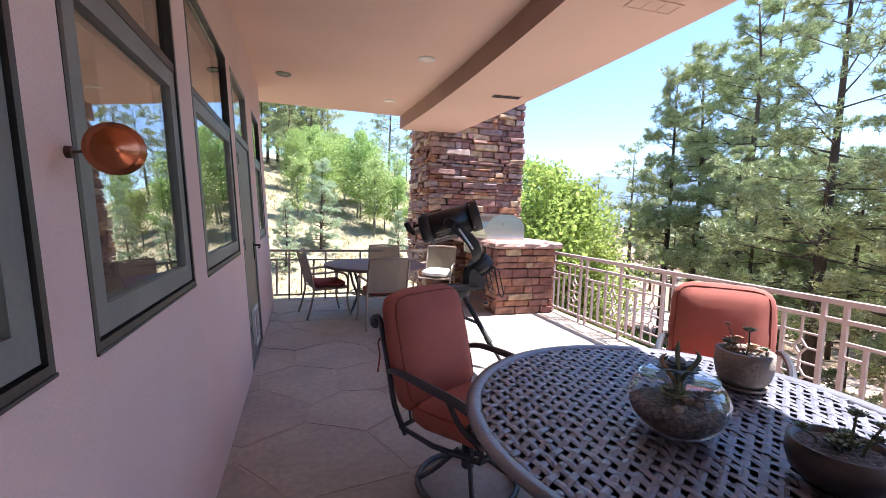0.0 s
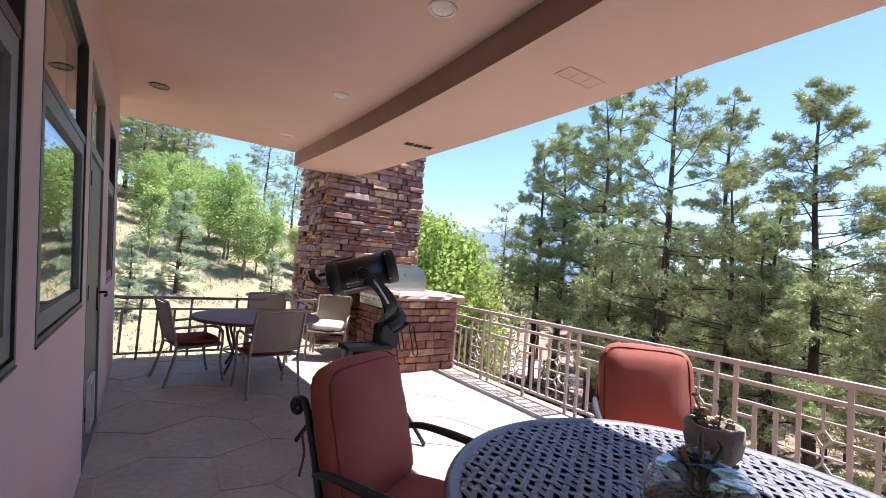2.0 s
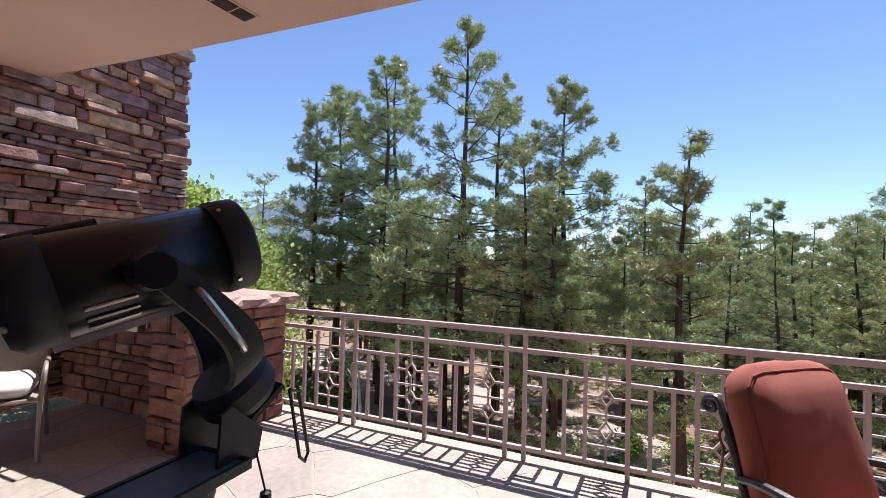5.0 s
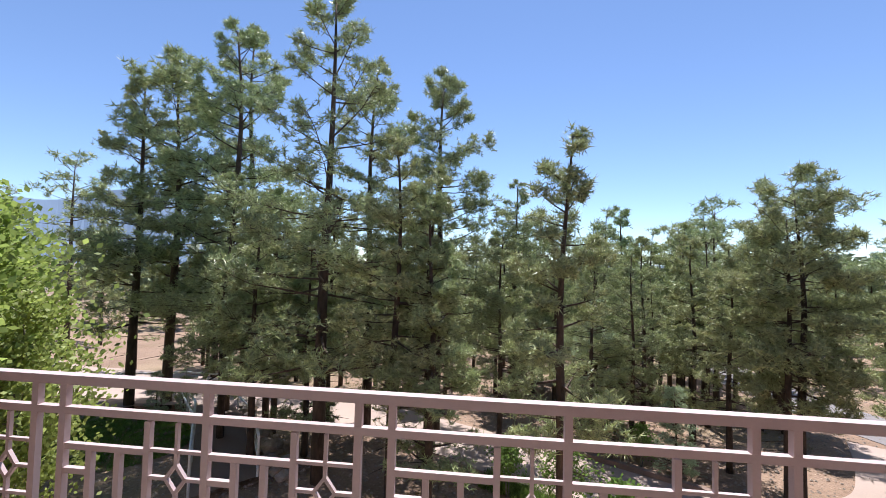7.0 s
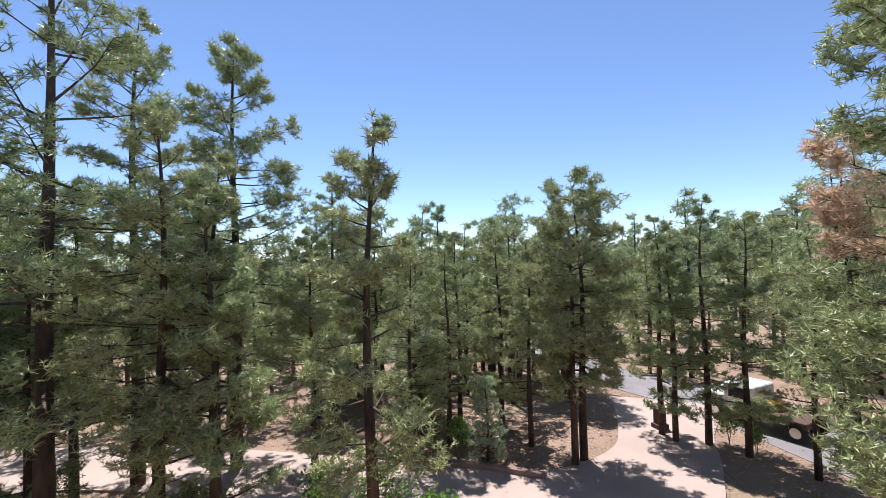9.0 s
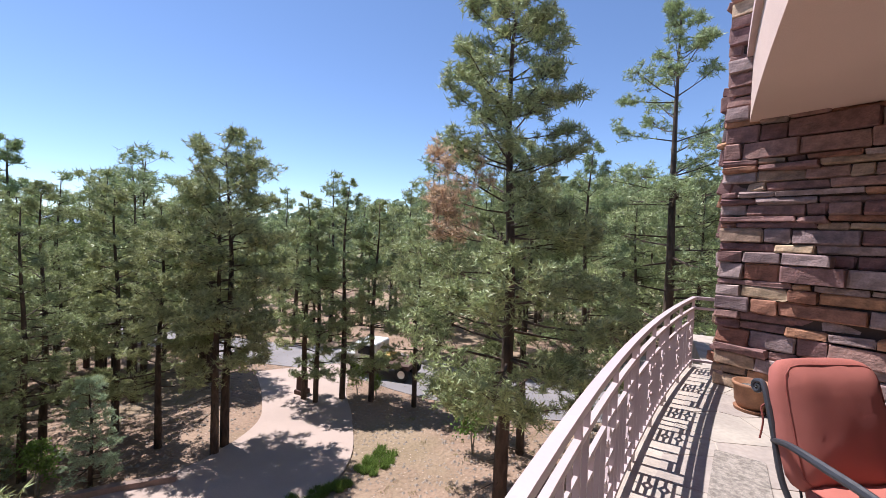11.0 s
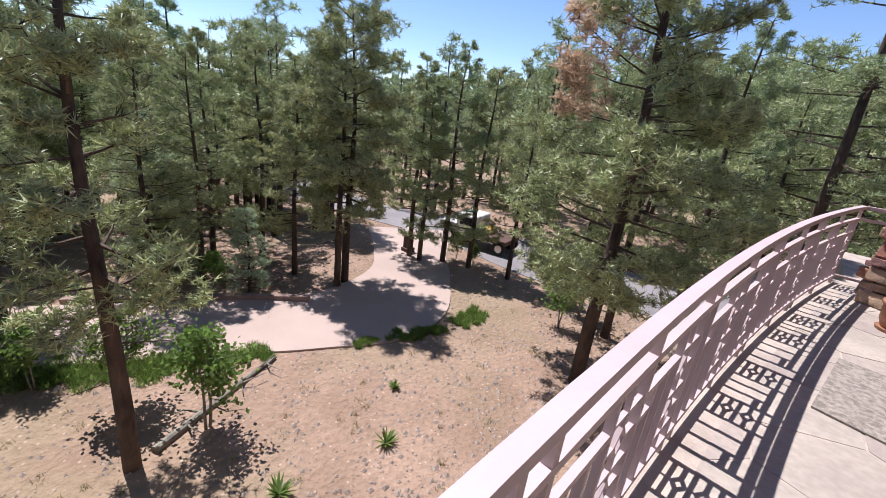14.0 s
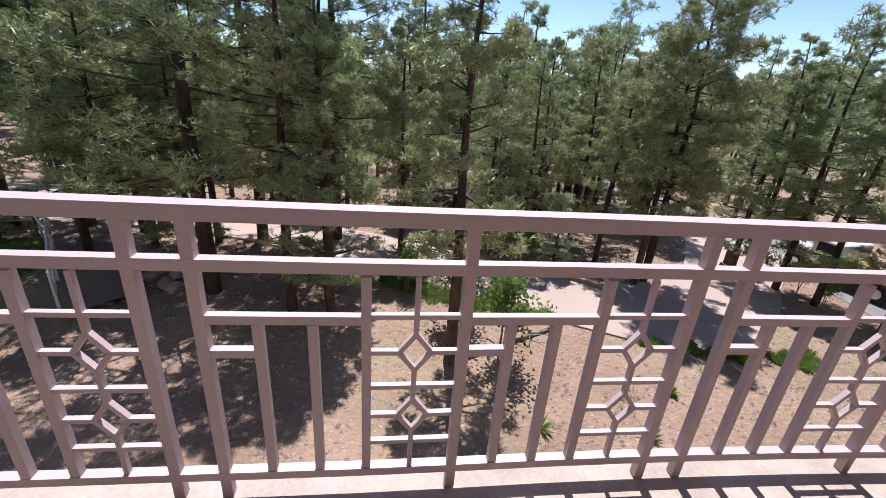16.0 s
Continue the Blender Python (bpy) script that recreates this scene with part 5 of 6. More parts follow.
def glass_bowl(x, y, z):
    t = thing("glass_bowl", "round clear glass bowl planted with succulents in gravel", "planter", "planters on the lattice table", (x, y, z))
    out = [(0.075, 0.0), (0.11, 0.012), (0.145, 0.045), (0.165, 0.09), (0.163, 0.13), (0.14, 0.175), (0.125, 0.19)]
    bm = bmesh.new()
    lathe(bm, [(0.0, 0.0)] + out + [(0.128, 0.193), (0.122, 0.19)], 40)
    part("glass", bm, M_GLASSCLEAR, t, "clear thin glass", smooth=True)
    bm = bmesh.new()
    lathe(bm, [(0.07, 0.008), (0.104, 0.02), (0.138, 0.05), (0.155, 0.085), (0.12, 0.10), (0.0, 0.108)], 30)
    part("gravel_fill", bm, M_SOIL, t, "dark gravel", smooth=True)
    rnd = random.Random(4)
    for k in range(14):
        bm = bmesh.new()
        a, q = rnd.uniform(0, 6.28), rnd.uniform(0.02, 0.11)
        bmesh.ops.create_icosphere(bm, subdivisions=1, radius=rnd.uniform(0.012, 0.024), matrix=Matrix.Translation((q * math.cos(a), q * math.sin(a), 0.108)) @ Matrix.Diagonal((1, 0.8, 0.6, 1)))
        part("pebble", bm, M_ROCK, t, smooth=True)
    for k, (c, r, n, m, up) in enumerate((((0.02, 0.03, 0.20), 0.085, 9, M_SUCCB, 0.2), ((-0.05, -0.03, 0.13), 0.07, 8, M_SUCC, 0.5), ((0.06, -0.05, 0.12), 0.06, 8, M_SUCCB, 0.4))):
        bm = bmesh.new()
        rosette(bm, Vector(c), r, n, rnd, up)
        tube(bm, [(c[0], c[1], 0.09), c], 0.008, 6)
        part("succulent", bm, m, t, kind="stuff")
    for dx, dy, h, m in ((-0.01, 0.0, 0.32, M_SUCC), (0.03, -0.02, 0.29, M_SUCC), (-0.03, 0.02, 0.27, M_SUCCR), (0.0, 0.04, 0.25, M_SUCC)):
        bm = bmesh.new()
        tube(bm, smooth_line([(dx * 0.4, dy * 0.4, 0.1), (dx * 0.2, dy * 0.2, h * 0.6), (dx * 1.6, dy * 1.6, h - 0.03), (dx * 1.2, dy * 1.2, h)]), [0.012, 0.011, 0.01, 0.009, 0.009, 0.008, 0.008, 0.008, 0.009, 0.009, 0.009, 0.008, 0.006, 0.004, 0.003, 0.001], 6)
        part("aloe_leaf", bm, m, t)


M_GLASSCLEAR = glass("clear_glass", (0.93, 0.95, 0.95))


def planter(x, y, z, r, h, material, label, seed, plant, saucer=True, rim=0.012):
    t = thing("planter", label, "planter", "planters on the lattice table", (x, y, z))
    if saucer:
        bm = bmesh.new()
        lathe(bm, [(r * 0.7, 0.0), (r * 0.82, 0.006), (r * 0.86, 0.018), (r * 0.82, 0.018), (r * 0.78, 0.01), (0, 0.008)], 30)
        part("saucer", bm, material, t, smooth=True)
    bm = bmesh.new()
    b = 0.014 if saucer else 0.0
    lathe(bm, [(r * 0.66, b), (r * 0.9, b + h * 0.25), (r * 1.0, b + h * 0.6), (r * 0.98, b + h), (r * 0.98 - rim, b + h), (r * 0.96 - rim, b + h * 0.85), (0.0, b + h * 0.8)], 36)
    part("pot", bm, material, t, smooth=True)
    bm = bmesh.new()
    lathe(bm, [(r * 0.93 - rim, b + h * 0.86), (0.0, b + h * 0.9)], 24)
    part("soil", bm, M_SOIL, t)
    rnd = random.Random(seed)
    for k in range(15):
        a, q = rnd.uniform(0, 6.28), rnd.uniform(0, r * 0.75)
        c = Vector((q * math.cos(a), q * math.sin(a), b + h * rnd.uniform(0.9, 1.2) + (0.075 if k < 2 else 0)))
        bm = bmesh.new()
        rosette(bm, c, rnd.uniform(0.022, 0.038), 7, rnd, 0.55, 2, 0.24)
        tube(bm, smooth_line([(c.x * 0.6, c.y * 0.6, b + h * 0.85), (c.x * 0.7 + 0.01, c.y * 0.7, (b + h * 0.85 + c.z) / 2), c], 3), 0.0035, 5)
        part("succulent", bm, plant if k % 4 else M_SUCC, t, kind="stuff")


glass_bowl(1.44, 0.74, 0.734)
planter(2.07, 0.96, 0.734, 0.115, 0.155, M_STONEPOT, "rough pale stone pot of reddish succulents", 5, M_SUCCR, rim=0.02)
planter(1.64, 0.37, 0.734, 0.125, 0.115, M_DARKPOT, "low dark ceramic pot of brown succulents", 6, M_SUCC, saucer=False)


# ---- telescope ----
M_REDMARK = mat("red_marking", (0.30, 0.02, 0.02), 0.5)


def telescope():
    t = thing("telescope", "large black fork-mounted telescope on a black tripod", "telescope")
    c = Vector((1.66, 3.82, 1.385))
    az, el = radians(112), radians(17)
    d = Vector((math.sin(az) * math.cos(el), math.cos(az) * math.cos(el), math.sin(el)))
    m = Matrix.Translation(c) @ d.to_track_quat("Z", "Y").to_matrix().to_4x4()
    side = Vector((math.cos(az), -math.sin(az), 0))

    def turned(name, prof, material, parent, label="", n=36):
        bm = bmesh.new()
        lathe(bm, prof, n)
        bm.transform(m)
        return part(name, bm, material, parent, label, smooth=True)
    tube_ = turned("tube", [(0.02, -0.30), (0.12, -0.29), (0.148, -0.26), (0.15, -0.24), (0.15, 0.22), (0.146, 0.22)], M_BLACK, t, "gloss black tube")
    turned("front_cell", [(0.155, 0.22), (0.16, 0.23), (0.16, 0.31), (0.152, 0.32), (0.148, 0.28), (0.146, 0.22)], M_BLACKM, tube_)
    turned("corrector_plate", [(0.0, 0.26), (0.147, 0.26)], M_LENS, tube_)
    turned("rear_cell", [(0.05, -0.325), (0.13, -0.315), (0.153, -0.29), (0.156, -0.20), (0.15, -0.20)], M_BLACKM, tube_)
    turned("rear_port", [(0.03, -0.38), (0.035, -0.32), (0.05, -0.31)], M_CHROME, tube_)
    # diagonal and eyepiece
    bm = bmesh.new()
    p = [Vector((0, 0, -0.34)), Vector((0, 0, -0.40)), Vector((-0.02, 0.05, -0.43)), Vector((-0.04, 0.12, -0.44))]
    tube(bm, [m @ q for q in p], [0.028, 0.03, 0.032, 0.028], 12)
    part("eyepiece", bm, M_BLACKM, tube_)
    bm = bmesh.new()
    tube(bm, [m @ Vector((0.09, 0.14, -0.30)), m @ Vector((0.09, 0.14, -0.05))], [0.025, 0.032], 12)
    part("finder_scope", bm, M_BLACKM, tube_)
    bm = bmesh.new()
    for k in range(5):
        box(bm, 0.1335, 0.1355, 0.071, 0.079, -0.02 + k * 0.03, 0.003 + k * 0.03, m)
    part("lettering", bm, M_REDMARK, tube_, "small red lettering")
    # dovetail bar under the tube
    bm = bmesh.new()
    box(bm, -0.02, 0.02, -0.172, -0.15, -0.24, 0.18, m)
    part("dovetail_bar", bm, M_CHROME, tube_, "bare metal rail")
    for k in range(3):
        bm = bmesh.new()
        a = radians(205 + 14 * k)
        tube(bm, [m @ Vector((0.153 * math.cos(a), 0.153 * math.sin(a), -0.16)), m @ Vector((0.153 * math.cos(a), 0.153 * math.sin(a), -0.04))], 0.006, 6)
        part("tube_rib", bm, M_CHROME, tube_, "thin bright metal strip")
    for z, a in ((0.24, 40), (0.24, 130), (0.24, 220), (0.24, 310), (-0.31, 60), (-0.31, 200)):
        bm = bmesh.new()
        q = Vector((0.157 * math.cos(radians(a)), 0.157 * math.sin(radians(a)), z))
        tube(bm, [m @ q, m @ (q * 1.0 + Vector((0.012 * math.cos(radians(a)), 0.012 * math.sin(radians(a)), 0)))], 0.007, 8)
        part("screw", bm, M_CHROME, tube_)
    for dz in (-0.02, 0.035):
        bm = bmesh.new()
        tube(bm, [m @ Vector((0.1, 0.06, -0.335 + dz * 0.2)), m @ Vector((0.1 - dz, 0.06, -0.39))], [0.018, 0.014], 10)
        part("focus_knob", bm, M_BLACKM, tube_)
    # fork
    hub = Vector((1.98, 3.76, 0.96))
    ax = (c - hub).normalized()
    n = ax.cross(side).normalized()
    for s in (-1, 1):
        bm = bmesh.new()
        a0, a1, a2 = hub + side * s * 0.12 + ax * 0.05, hub + side * s * 0.19 + ax * 0.24, c + side * s * 0.19
        bulge = (d - ax * d.dot(ax)).normalized()
        pts = smooth_line([a0, hub + side * s * 0.18 + ax * 0.11 + bulge * 0.05, a1 + bulge * 0.075, a2 - ax * 0.06 + bulge * 0.03, a2 + ax * 0.05], 5)
        rings = []
        for i, q in enumerate(pts):
            w = 0.058 - 0.025 * abs(i / (len(pts) - 1) - 0.35)
            rings.append([bm.verts.new(q + side * u * 0.024 + n * v * w) for u, v in ((-1, -1), (1, -1), (1.3, 0), (1, 1), (-1, 1), (-1.3, 0))])
        for a, b in zip(rings, rings[1:]):
            for k in range(6):
                bm.faces.new((a[k], a[(k + 1) % 6], b[(k + 1) % 6], b[k]))
        bm.faces.new(rings[0][::-1])
        bm.faces.new(rings[-1])
        bmesh.ops.recalc_face_normals(bm, faces=bm.faces[:])
        arm = part("fork_arm", bm, M_BLACKM, t)
        bm = bmesh.new()
        tube(bm, [c + side * s * 0.17, c + side * s * 0.245], [0.062, 0.05], 20)
        part("bearing_cap", bm, M_BLACK, arm)
        bm = bmesh.new()
        h0 = hub + ax * 0.18 + side * s * 0.225 + n * 0.05
        tube(bm, smooth_line([h0, h0 + side * s * 0.05 + ax * 0.03, h0 + side * s * 0.05 + ax * 0.22, h0 + ax * 0.25]), 0.011, 8)
        part("carry_handle", bm, M_CHROME, arm, "grey metal handle")
    q = ax.to_track_quat("Z", "Y").to_matrix().to_4x4()
    bm = bmesh.new()
    lathe(bm, [(0.09, -0.10), (0.125, -0.08), (0.14, -0.05), (0.14, 0.015), (0.12, 0.05), (0.05, 0.06), (0, 0.06)], 32)
    bm.transform(Matrix.Translation(hub) @ q)
    part("drive_base", bm, M_BLACKM, t)
    # wedge
    bm = bmesh.new()
    box(bm, -0.105, 0.105, -0.10, 0.10, -0.12, -0.10, Matrix.Translation(hub) @ q)
    part("wedge_plate", bm, M_BLACKM, t)
    for s in (-1, 1):
        bm = bmesh.new()
        a = Vector((1.90, 3.74 + s * 0.09, 0.70))
        prism(bm, [(-0.02, 0), (0.15, 0), (0.17, 0.10), (0.03, 0.22), (-0.01, 0.2)], -0.006, 0.006)
        bm.transform(Matrix.Translation(a + Vector((-0.05, 0, 0))) @ Matrix.Rotation(radians(90), 4, "X"))
        part("wedge_side", bm, M_BLACKM, t)
    for s in (-1, 1):
        bm = bmesh.new()
        a = hub + Vector((0.10, s * 0.13 - 0.05, -0.03))
        pts = [a, a + Vector((0.07, 0, -0.28)), a + Vector((0.10, 0.0, -0.31)), a + Vector((0.12, 0.0, -0.28)), a + Vector((0.05, 0, -0.02)), a]
        tube(bm, pts, 0.007, 6)
        part("adjuster_loop", bm, M_BLACK, t)
    bm = bmesh.new()
    tube(bm, [(1.98, 3.66, 0.80), (2.02, 3.62, 0.57)], 0.004, 6)
    lathe(bm, [(0.012, 0.545), (0.022, 0.55), (0.02, 0.57), (0.006, 0.575)], 10, (2.02, 3.62, 0))
    part("clamp_screw", bm, M_BLACK, t)
    # tripod
    top = Vector((1.74, 3.74, 0.66))
    bm = bmesh.new()
    lathe(bm, [(0.08, 0.60), (0.12, 0.62), (0.13, 0.66), (0.13, 0.69), (0.06, 0.70), (0, 0.70)], 24, (top.x, top.y, 0))
    part("tripod_head", bm, M_BLACKM, t)
    part("control_box", tray(1.50, 1.93, 3.60, 3.84, 0.70, 0.735), M_BLACKM, t, "black open tray on the tripod")
    bm = bmesh.new()
    box(bm, 1.52, 1.91, 3.62, 3.82, 0.7205, 0.729)
    part("tray_mat", bm, M_BLUEGREY, t, "blue-grey tray lining")
    for fx, fy in ((2.05, 4.28), (2.02, 3.10), (1.12, 3.60)):
        f = Vector((fx, fy, 0.0))
        u = (f - Vector((top.x, top.y, 0))).normalized()
        a = top + u * 0.09 + Vector((0, 0, -0.02))
        bm = bmesh.new()
        tube(bm, [a, a.lerp(f, 0.62)], 0.024, 10)
        leg = part("tripod_leg", bm, M_BLACKM, t)
        bm = bmesh.new()
        tube(bm, [a.lerp(f, 0.58), f + Vector((0, 0, 0.02))], 0.017, 10)
        part("lower_leg", bm, M_CHROMEDARK, leg)
        bm = bmesh.new()
        tube(bm, [a.lerp(f, 0.56), a.lerp(f, 0.64)], 0.03, 10)
        part("leg_clamp", bm, M_BLACKM, leg)
        bm = bmesh.new()
        tube(bm, [f + Vector((0, 0, 0.03)), f + Vector((0, 0, 0.0))], [0.02, 0.012], 10)
        part("rubber_foot", bm, M_BLACKM, leg)
        bm = bmesh.new()
        bar(bm, Vector((top.x, top.y, 0.42)), a.lerp(f, 0.38), 0.05, 0.012)
        part("spreader", bm, M_BLACKM, t)
    bm = bmesh.new()
    tube(bm, [(top.x, top.y, 0.62), (top.x, top.y, 0.36)], 0.012, 8)
    part("spreader_rod", bm, M_CHROME, t)


def tray(x0, x1, y0, y1, z0, z1):
    bm = bmesh.new()
    box(bm, x0, x1, y0, y1, z0, z0 + 0.02)
    box(bm, x0, x1, y0, y0 + 0.015, z0 + 0.02, z1)
    box(bm, x0, x1, y1 - 0.015, y1, z0 + 0.02, z1)
    box(bm, x0, x0 + 0.015, y0 + 0.015, y1 - 0.015, z0 + 0.02, z1)
    box(bm, x1 - 0.015, x1, y0 + 0.015, y1 - 0.015, z0 + 0.02, z1)
    return bm


M_BLUEGREY = mat("blue_grey_lining", (0.10, 0.14, 0.17), 0.6)
M_CHROMEDARK = mat("dark_anodised", (0.05, 0.05, 0.055), 0.35, metal=0.6)
telescope()


# ---- dining set ----
def round_table():
    x, y, z, r = 1.25, 5.96, 0.70, 0.75
    t = thing("round_table", "round mottled brown table on scrolled dark metal legs", "dining table", at=(x, y, 0))
    bm = bmesh.new()
    lathe(bm, [(r - 0.02, z - 0.045), (r, z - 0.04), (r + 0.006, z - 0.02), (r, z - 0.003), (r - 0.012, z), (0.0, z)], 64)
    part("tabletop", bm, M_TOP2, t, "mottled brown top with a dark rounded edge")
    for k in range(4):
        a = k * math.pi / 2 + 0.6
        u = Vector((math.cos(a), math.sin(a), 0))
        v = Vector((-math.sin(a), math.cos(a), 0))
        bm = bmesh.new()
        tube(bm, smooth_line([u * 0.50 + Vector((0, 0, z - 0.05)), u * 0.44 + Vector((0, 0, 0.45)), u * 0.36 + Vector((0, 0, 0.25)), u * 0.48 + Vector((0, 0, 0.01))]), 0.017, 8)
        leg = part("leg", bm, M_IRON, t)
        bm = bmesh.new()
        spiral(bm, u * 0.34 + Vector((0, 0, 0.57)), u, Vector((0, 0, 1)), 0.085, 1.3, 0.009)
        part("scroll", bm, M_IRON, leg)
    bm = bmesh.new()
    tube(bm, [(0.37 * math.cos(a), 0.37 * math.sin(a), 0.27) for a in [k * 2 * math.pi / 20 for k in range(21)]], 0.009, 6)
    part("leg_ring", bm, M_IRON, t)


round_table()


def sling_chair(x, y, rz, label, cushion_mat=None, white=False):
    c = thing("dining_chair", label, "patio chair", "sling chairs round the dining table", (x, y, 0), rz)
    for s in (-1, 1):
        bm = bmesh.new()
        tube(bm, smooth_line([(s * 0.27, -0.30, 0.0), (s * 0.26, -0.24, 0.22), (s * 0.255, -0.21, 0.42), (s * 0.255, -0.27, 0.68), (s * 0.25, -0.33, 0.90)]), 0.015, 8)
        part("back_leg", bm, M_TAUPE, c)
        bm = bmesh.new()
        tube(bm, smooth_line([(s * 0.275, 0.30, 0.0), (s * 0.27, 0.25, 0.22), (s * 0.275, 0.25, 0.42), (s * 0.285, 0.23, 0.58), (s * 0.285, 0.12, 0.635), (s * 0.28, -0.08, 0.63), (s * 0.258, -0.25, 0.62)]), 0.015, 8)
        part("arm_leg", bm, M_TAUPE, c)
        bm = bmesh.new()
        tube(bm, [(s * 0.255, -0.21, 0.40), (s * 0.262, 0.26, 0.415)], 0.014, 8)
        part("side_rail", bm, M_TAUPE, c)
    bm = bmesh.new()
    tube(bm, [(-0.25, -0.33, 0.90), (0, -0.345, 0.915), (0.25, -0.33, 0.90)], 0.014, 8)
    part("top_rail", bm, M_TAUPE, c)
    bm = bmesh.new()
    tube(bm, [(-0.262, 0.26, 0.415), (0.262, 0.26, 0.415)], 0.014, 8)
    part("front_rail", bm, M_TAUPE, c)
    bm = bmesh.new()
    prev = None
    for k in range(9):
        t = k / 8
        p = Vector((0, -0.215 - 0.115 * t, 0.46 + 0.43 * t))
        row = [bm.verts.new(p + Vector((u * 0.245, -0.02 * (1 - u * u), 0))) for u in (-1, -0.5, 0, 0.5, 1)]
        if prev:
            for a in range(4):
                bm.faces.new((prev[a], prev[a + 1], row[a + 1], row[a]))
        prev = row
    bmesh.ops.solidify(bm, geom=bm.faces[:], thickness=0.004)
    part("back_sling", bm, M_SLING, c, "taupe woven sling")
    part("seat_sling", softbox(-0.25, 0.25, -0.2, 0.26, 0.405, 0.415, 0.003, 1), M_SLING, c)
    if cushion_mat:
        part("seat_cushion", cushion(0.47, 0.46, 0.09 if not white else 0.14, pose(0, 0.03, 0.46 if not white else 0.485), 0.35, 8, int(x * 9)), cushion_mat, c, smooth=True)
    return c


sling_chair(1.20, 5.08, 4, "taupe metal sling chair with a shaded red seat pad", M_SHADEDRED)
sling_chair(0.50, 5.80, -78, "taupe metal sling chair with a shaded burgundy seat pad", M_SHADEDRED)
sling_chair(1.50, 6.55, 172, "taupe metal sling chair behind the round table", M_SHADEDRED)
sling_chair(2.38, 6.42, 150, "sunlit sling chair holding a rumpled white cushion", M_WHITEC, True)

# ---- pots, mat ----


def garden_pot(x, y, r, h, material, label):
    t = thing("garden_pot", label, "flower pot", "pots beside the stone pier", (x, y, 0))
    bm = bmesh.new()
    lathe(bm, [(r * 0.85, 0), (r * 0.9, 0.03), (r * 0.86, 0.03), (0, 0.028)], 26)
    part("saucer", bm, material, t)
    bm = bmesh.new()
    lathe(bm, [(r * 0.68, 0.028), (r * 0.86, h * 0.35), (r * 0.93, h * 0.85), (r, h * 0.88), (r, h), (r * 0.88, h), (r * 0.85, h * 0.8), (0, h * 0.75)], 30)
    part("pot", bm, material, t, smooth=True)
    bm = bmesh.new()
    lathe(bm, [(r * 0.84, h * 0.8), (0, h * 0.82)], 20)
    part("soil", bm, M_SOIL, t)


garden_pot(2.62, -3.15, 0.175, 0.28, M_TERRA, "weathered terracotta pot with bare soil")
garden_pot(2.40, -3.0, 0.15, 0.25, M_BLUEPOT, "blue glazed pot with bare soil")


def doormat():
    bm = bmesh.new()
    prism(bm, [(3.06, -1.95), (2.74, -1.90), (2.86, -0.86), (3.22, -0.95)], 0.004, 0.014)
    bmesh.ops.subdivide_edges(bm, edges=bm.edges[:], cuts=4, use_grid_fill=True)
    solid("doormat", bm, M_RUG, "worn grey-brown flat doormat", "doormat")


doormat()


# ---- street: truck, post box, log, kerb ----
def truck(x, y, rz, size=0.78):
    z = ground_z(x, y) + 0.02
    t = thing("truck", "white bonneted utility truck parked on the street", "truck", at=(x, y, z), rz=rz)
    t.scale = (size, size, size)
    part("hood", softbox(1.15, 2.25, -0.75, 0.75, 0.55, 1.15, 0.12, 3), M_WHITE, t)
    part("cab", softbox(0.0, 1.25, -0.85, 0.85, 0.5, 1.75, 0.12, 3), M_WHITE, t)
    part("windscreen", softbox(1.10, 1.27, -0.72, 0.72, 1.15, 1.62, 0.02, 1), M_WINDARK, t)
    for s in (-1, 1):
        part("side_window", softbox(0.2, 1.0, s * 0.86 - 0.01, s * 0.86 + 0.01, 1.15, 1.6, 0.008, 1), M_WINDARK, t)
        part("headlight", softbox(2.22, 2.27, s * 0.55 - 0.1, s * 0.55 + 0.1, 0.75, 0.9, 0.01, 1), M_LAMPIN, t)
    part("bed", softbox(-1.9, -0.1, -0.9, 0.9, 0.6, 0.85, 0.03, 1), M_RUST, t)
    part("yellow_load", softbox(-0.7, -0.12, -0.4, 0.4, 0.85, 1.15, 0.08, 2), M_YELLOW, t, "yellow machine on the truck bed")
    for wx in (1.6, -1.5):
        for s in (-1, 1):
            bm = bmesh.new()
            tube(bm, [(wx, s * 0.68, 0.38), (wx, s * 0.9, 0.38)], 0.38, 20)
            w = part("wheel", bm, M_TYRE, t)
            bm = bmesh.new()
            tube(bm, [(wx, s * 0.9, 0.38), (wx, s * 0.915, 0.38)], 0.2, 14)
            part("rim", bm, M_CHROME, w)


truck(13.2, -12.1, 8, 0.76)
t = thing("post_box", "rusty steel post box on a plinth beside the driveway", "post box", at=at_ground(14.2, -8.75))
part("plinth", softbox(-0.18, 0.18, -0.2, 0.2, 0, 0.25, 0.02), M_RUST, t)
part("box", softbox(-0.13, 0.13, -0.15, 0.15, 0.25, 0.75, 0.02), M_RUST, t)
bm = bmesh.new()
lathe(bm, [(0.35, 0.0), (0.35, 0.012), (0, 0.014)], 24)
mh = solid("manhole_cover", bm, M_MANHOLE, "round pale manhole cover in the street", "manhole cover")
mh.location = (16.6, -11.4, ground_z(16.6, -11.4) + 0.04)
bm = bmesh.new()
tube(bm, [(x, y, ground_z(x, y) + 0.05) for x, y in ((9.83, 0.9), (10.2, 0.1), (10.6, -0.8), (10.94, -1.65))], [0.07, 0.06, 0.05, 0.03], 9)
log = thing("fallen_log", "grey fallen log with bare side branches on gravel", "log")
part("log_trunk", bm, M_PALEBARK, log)
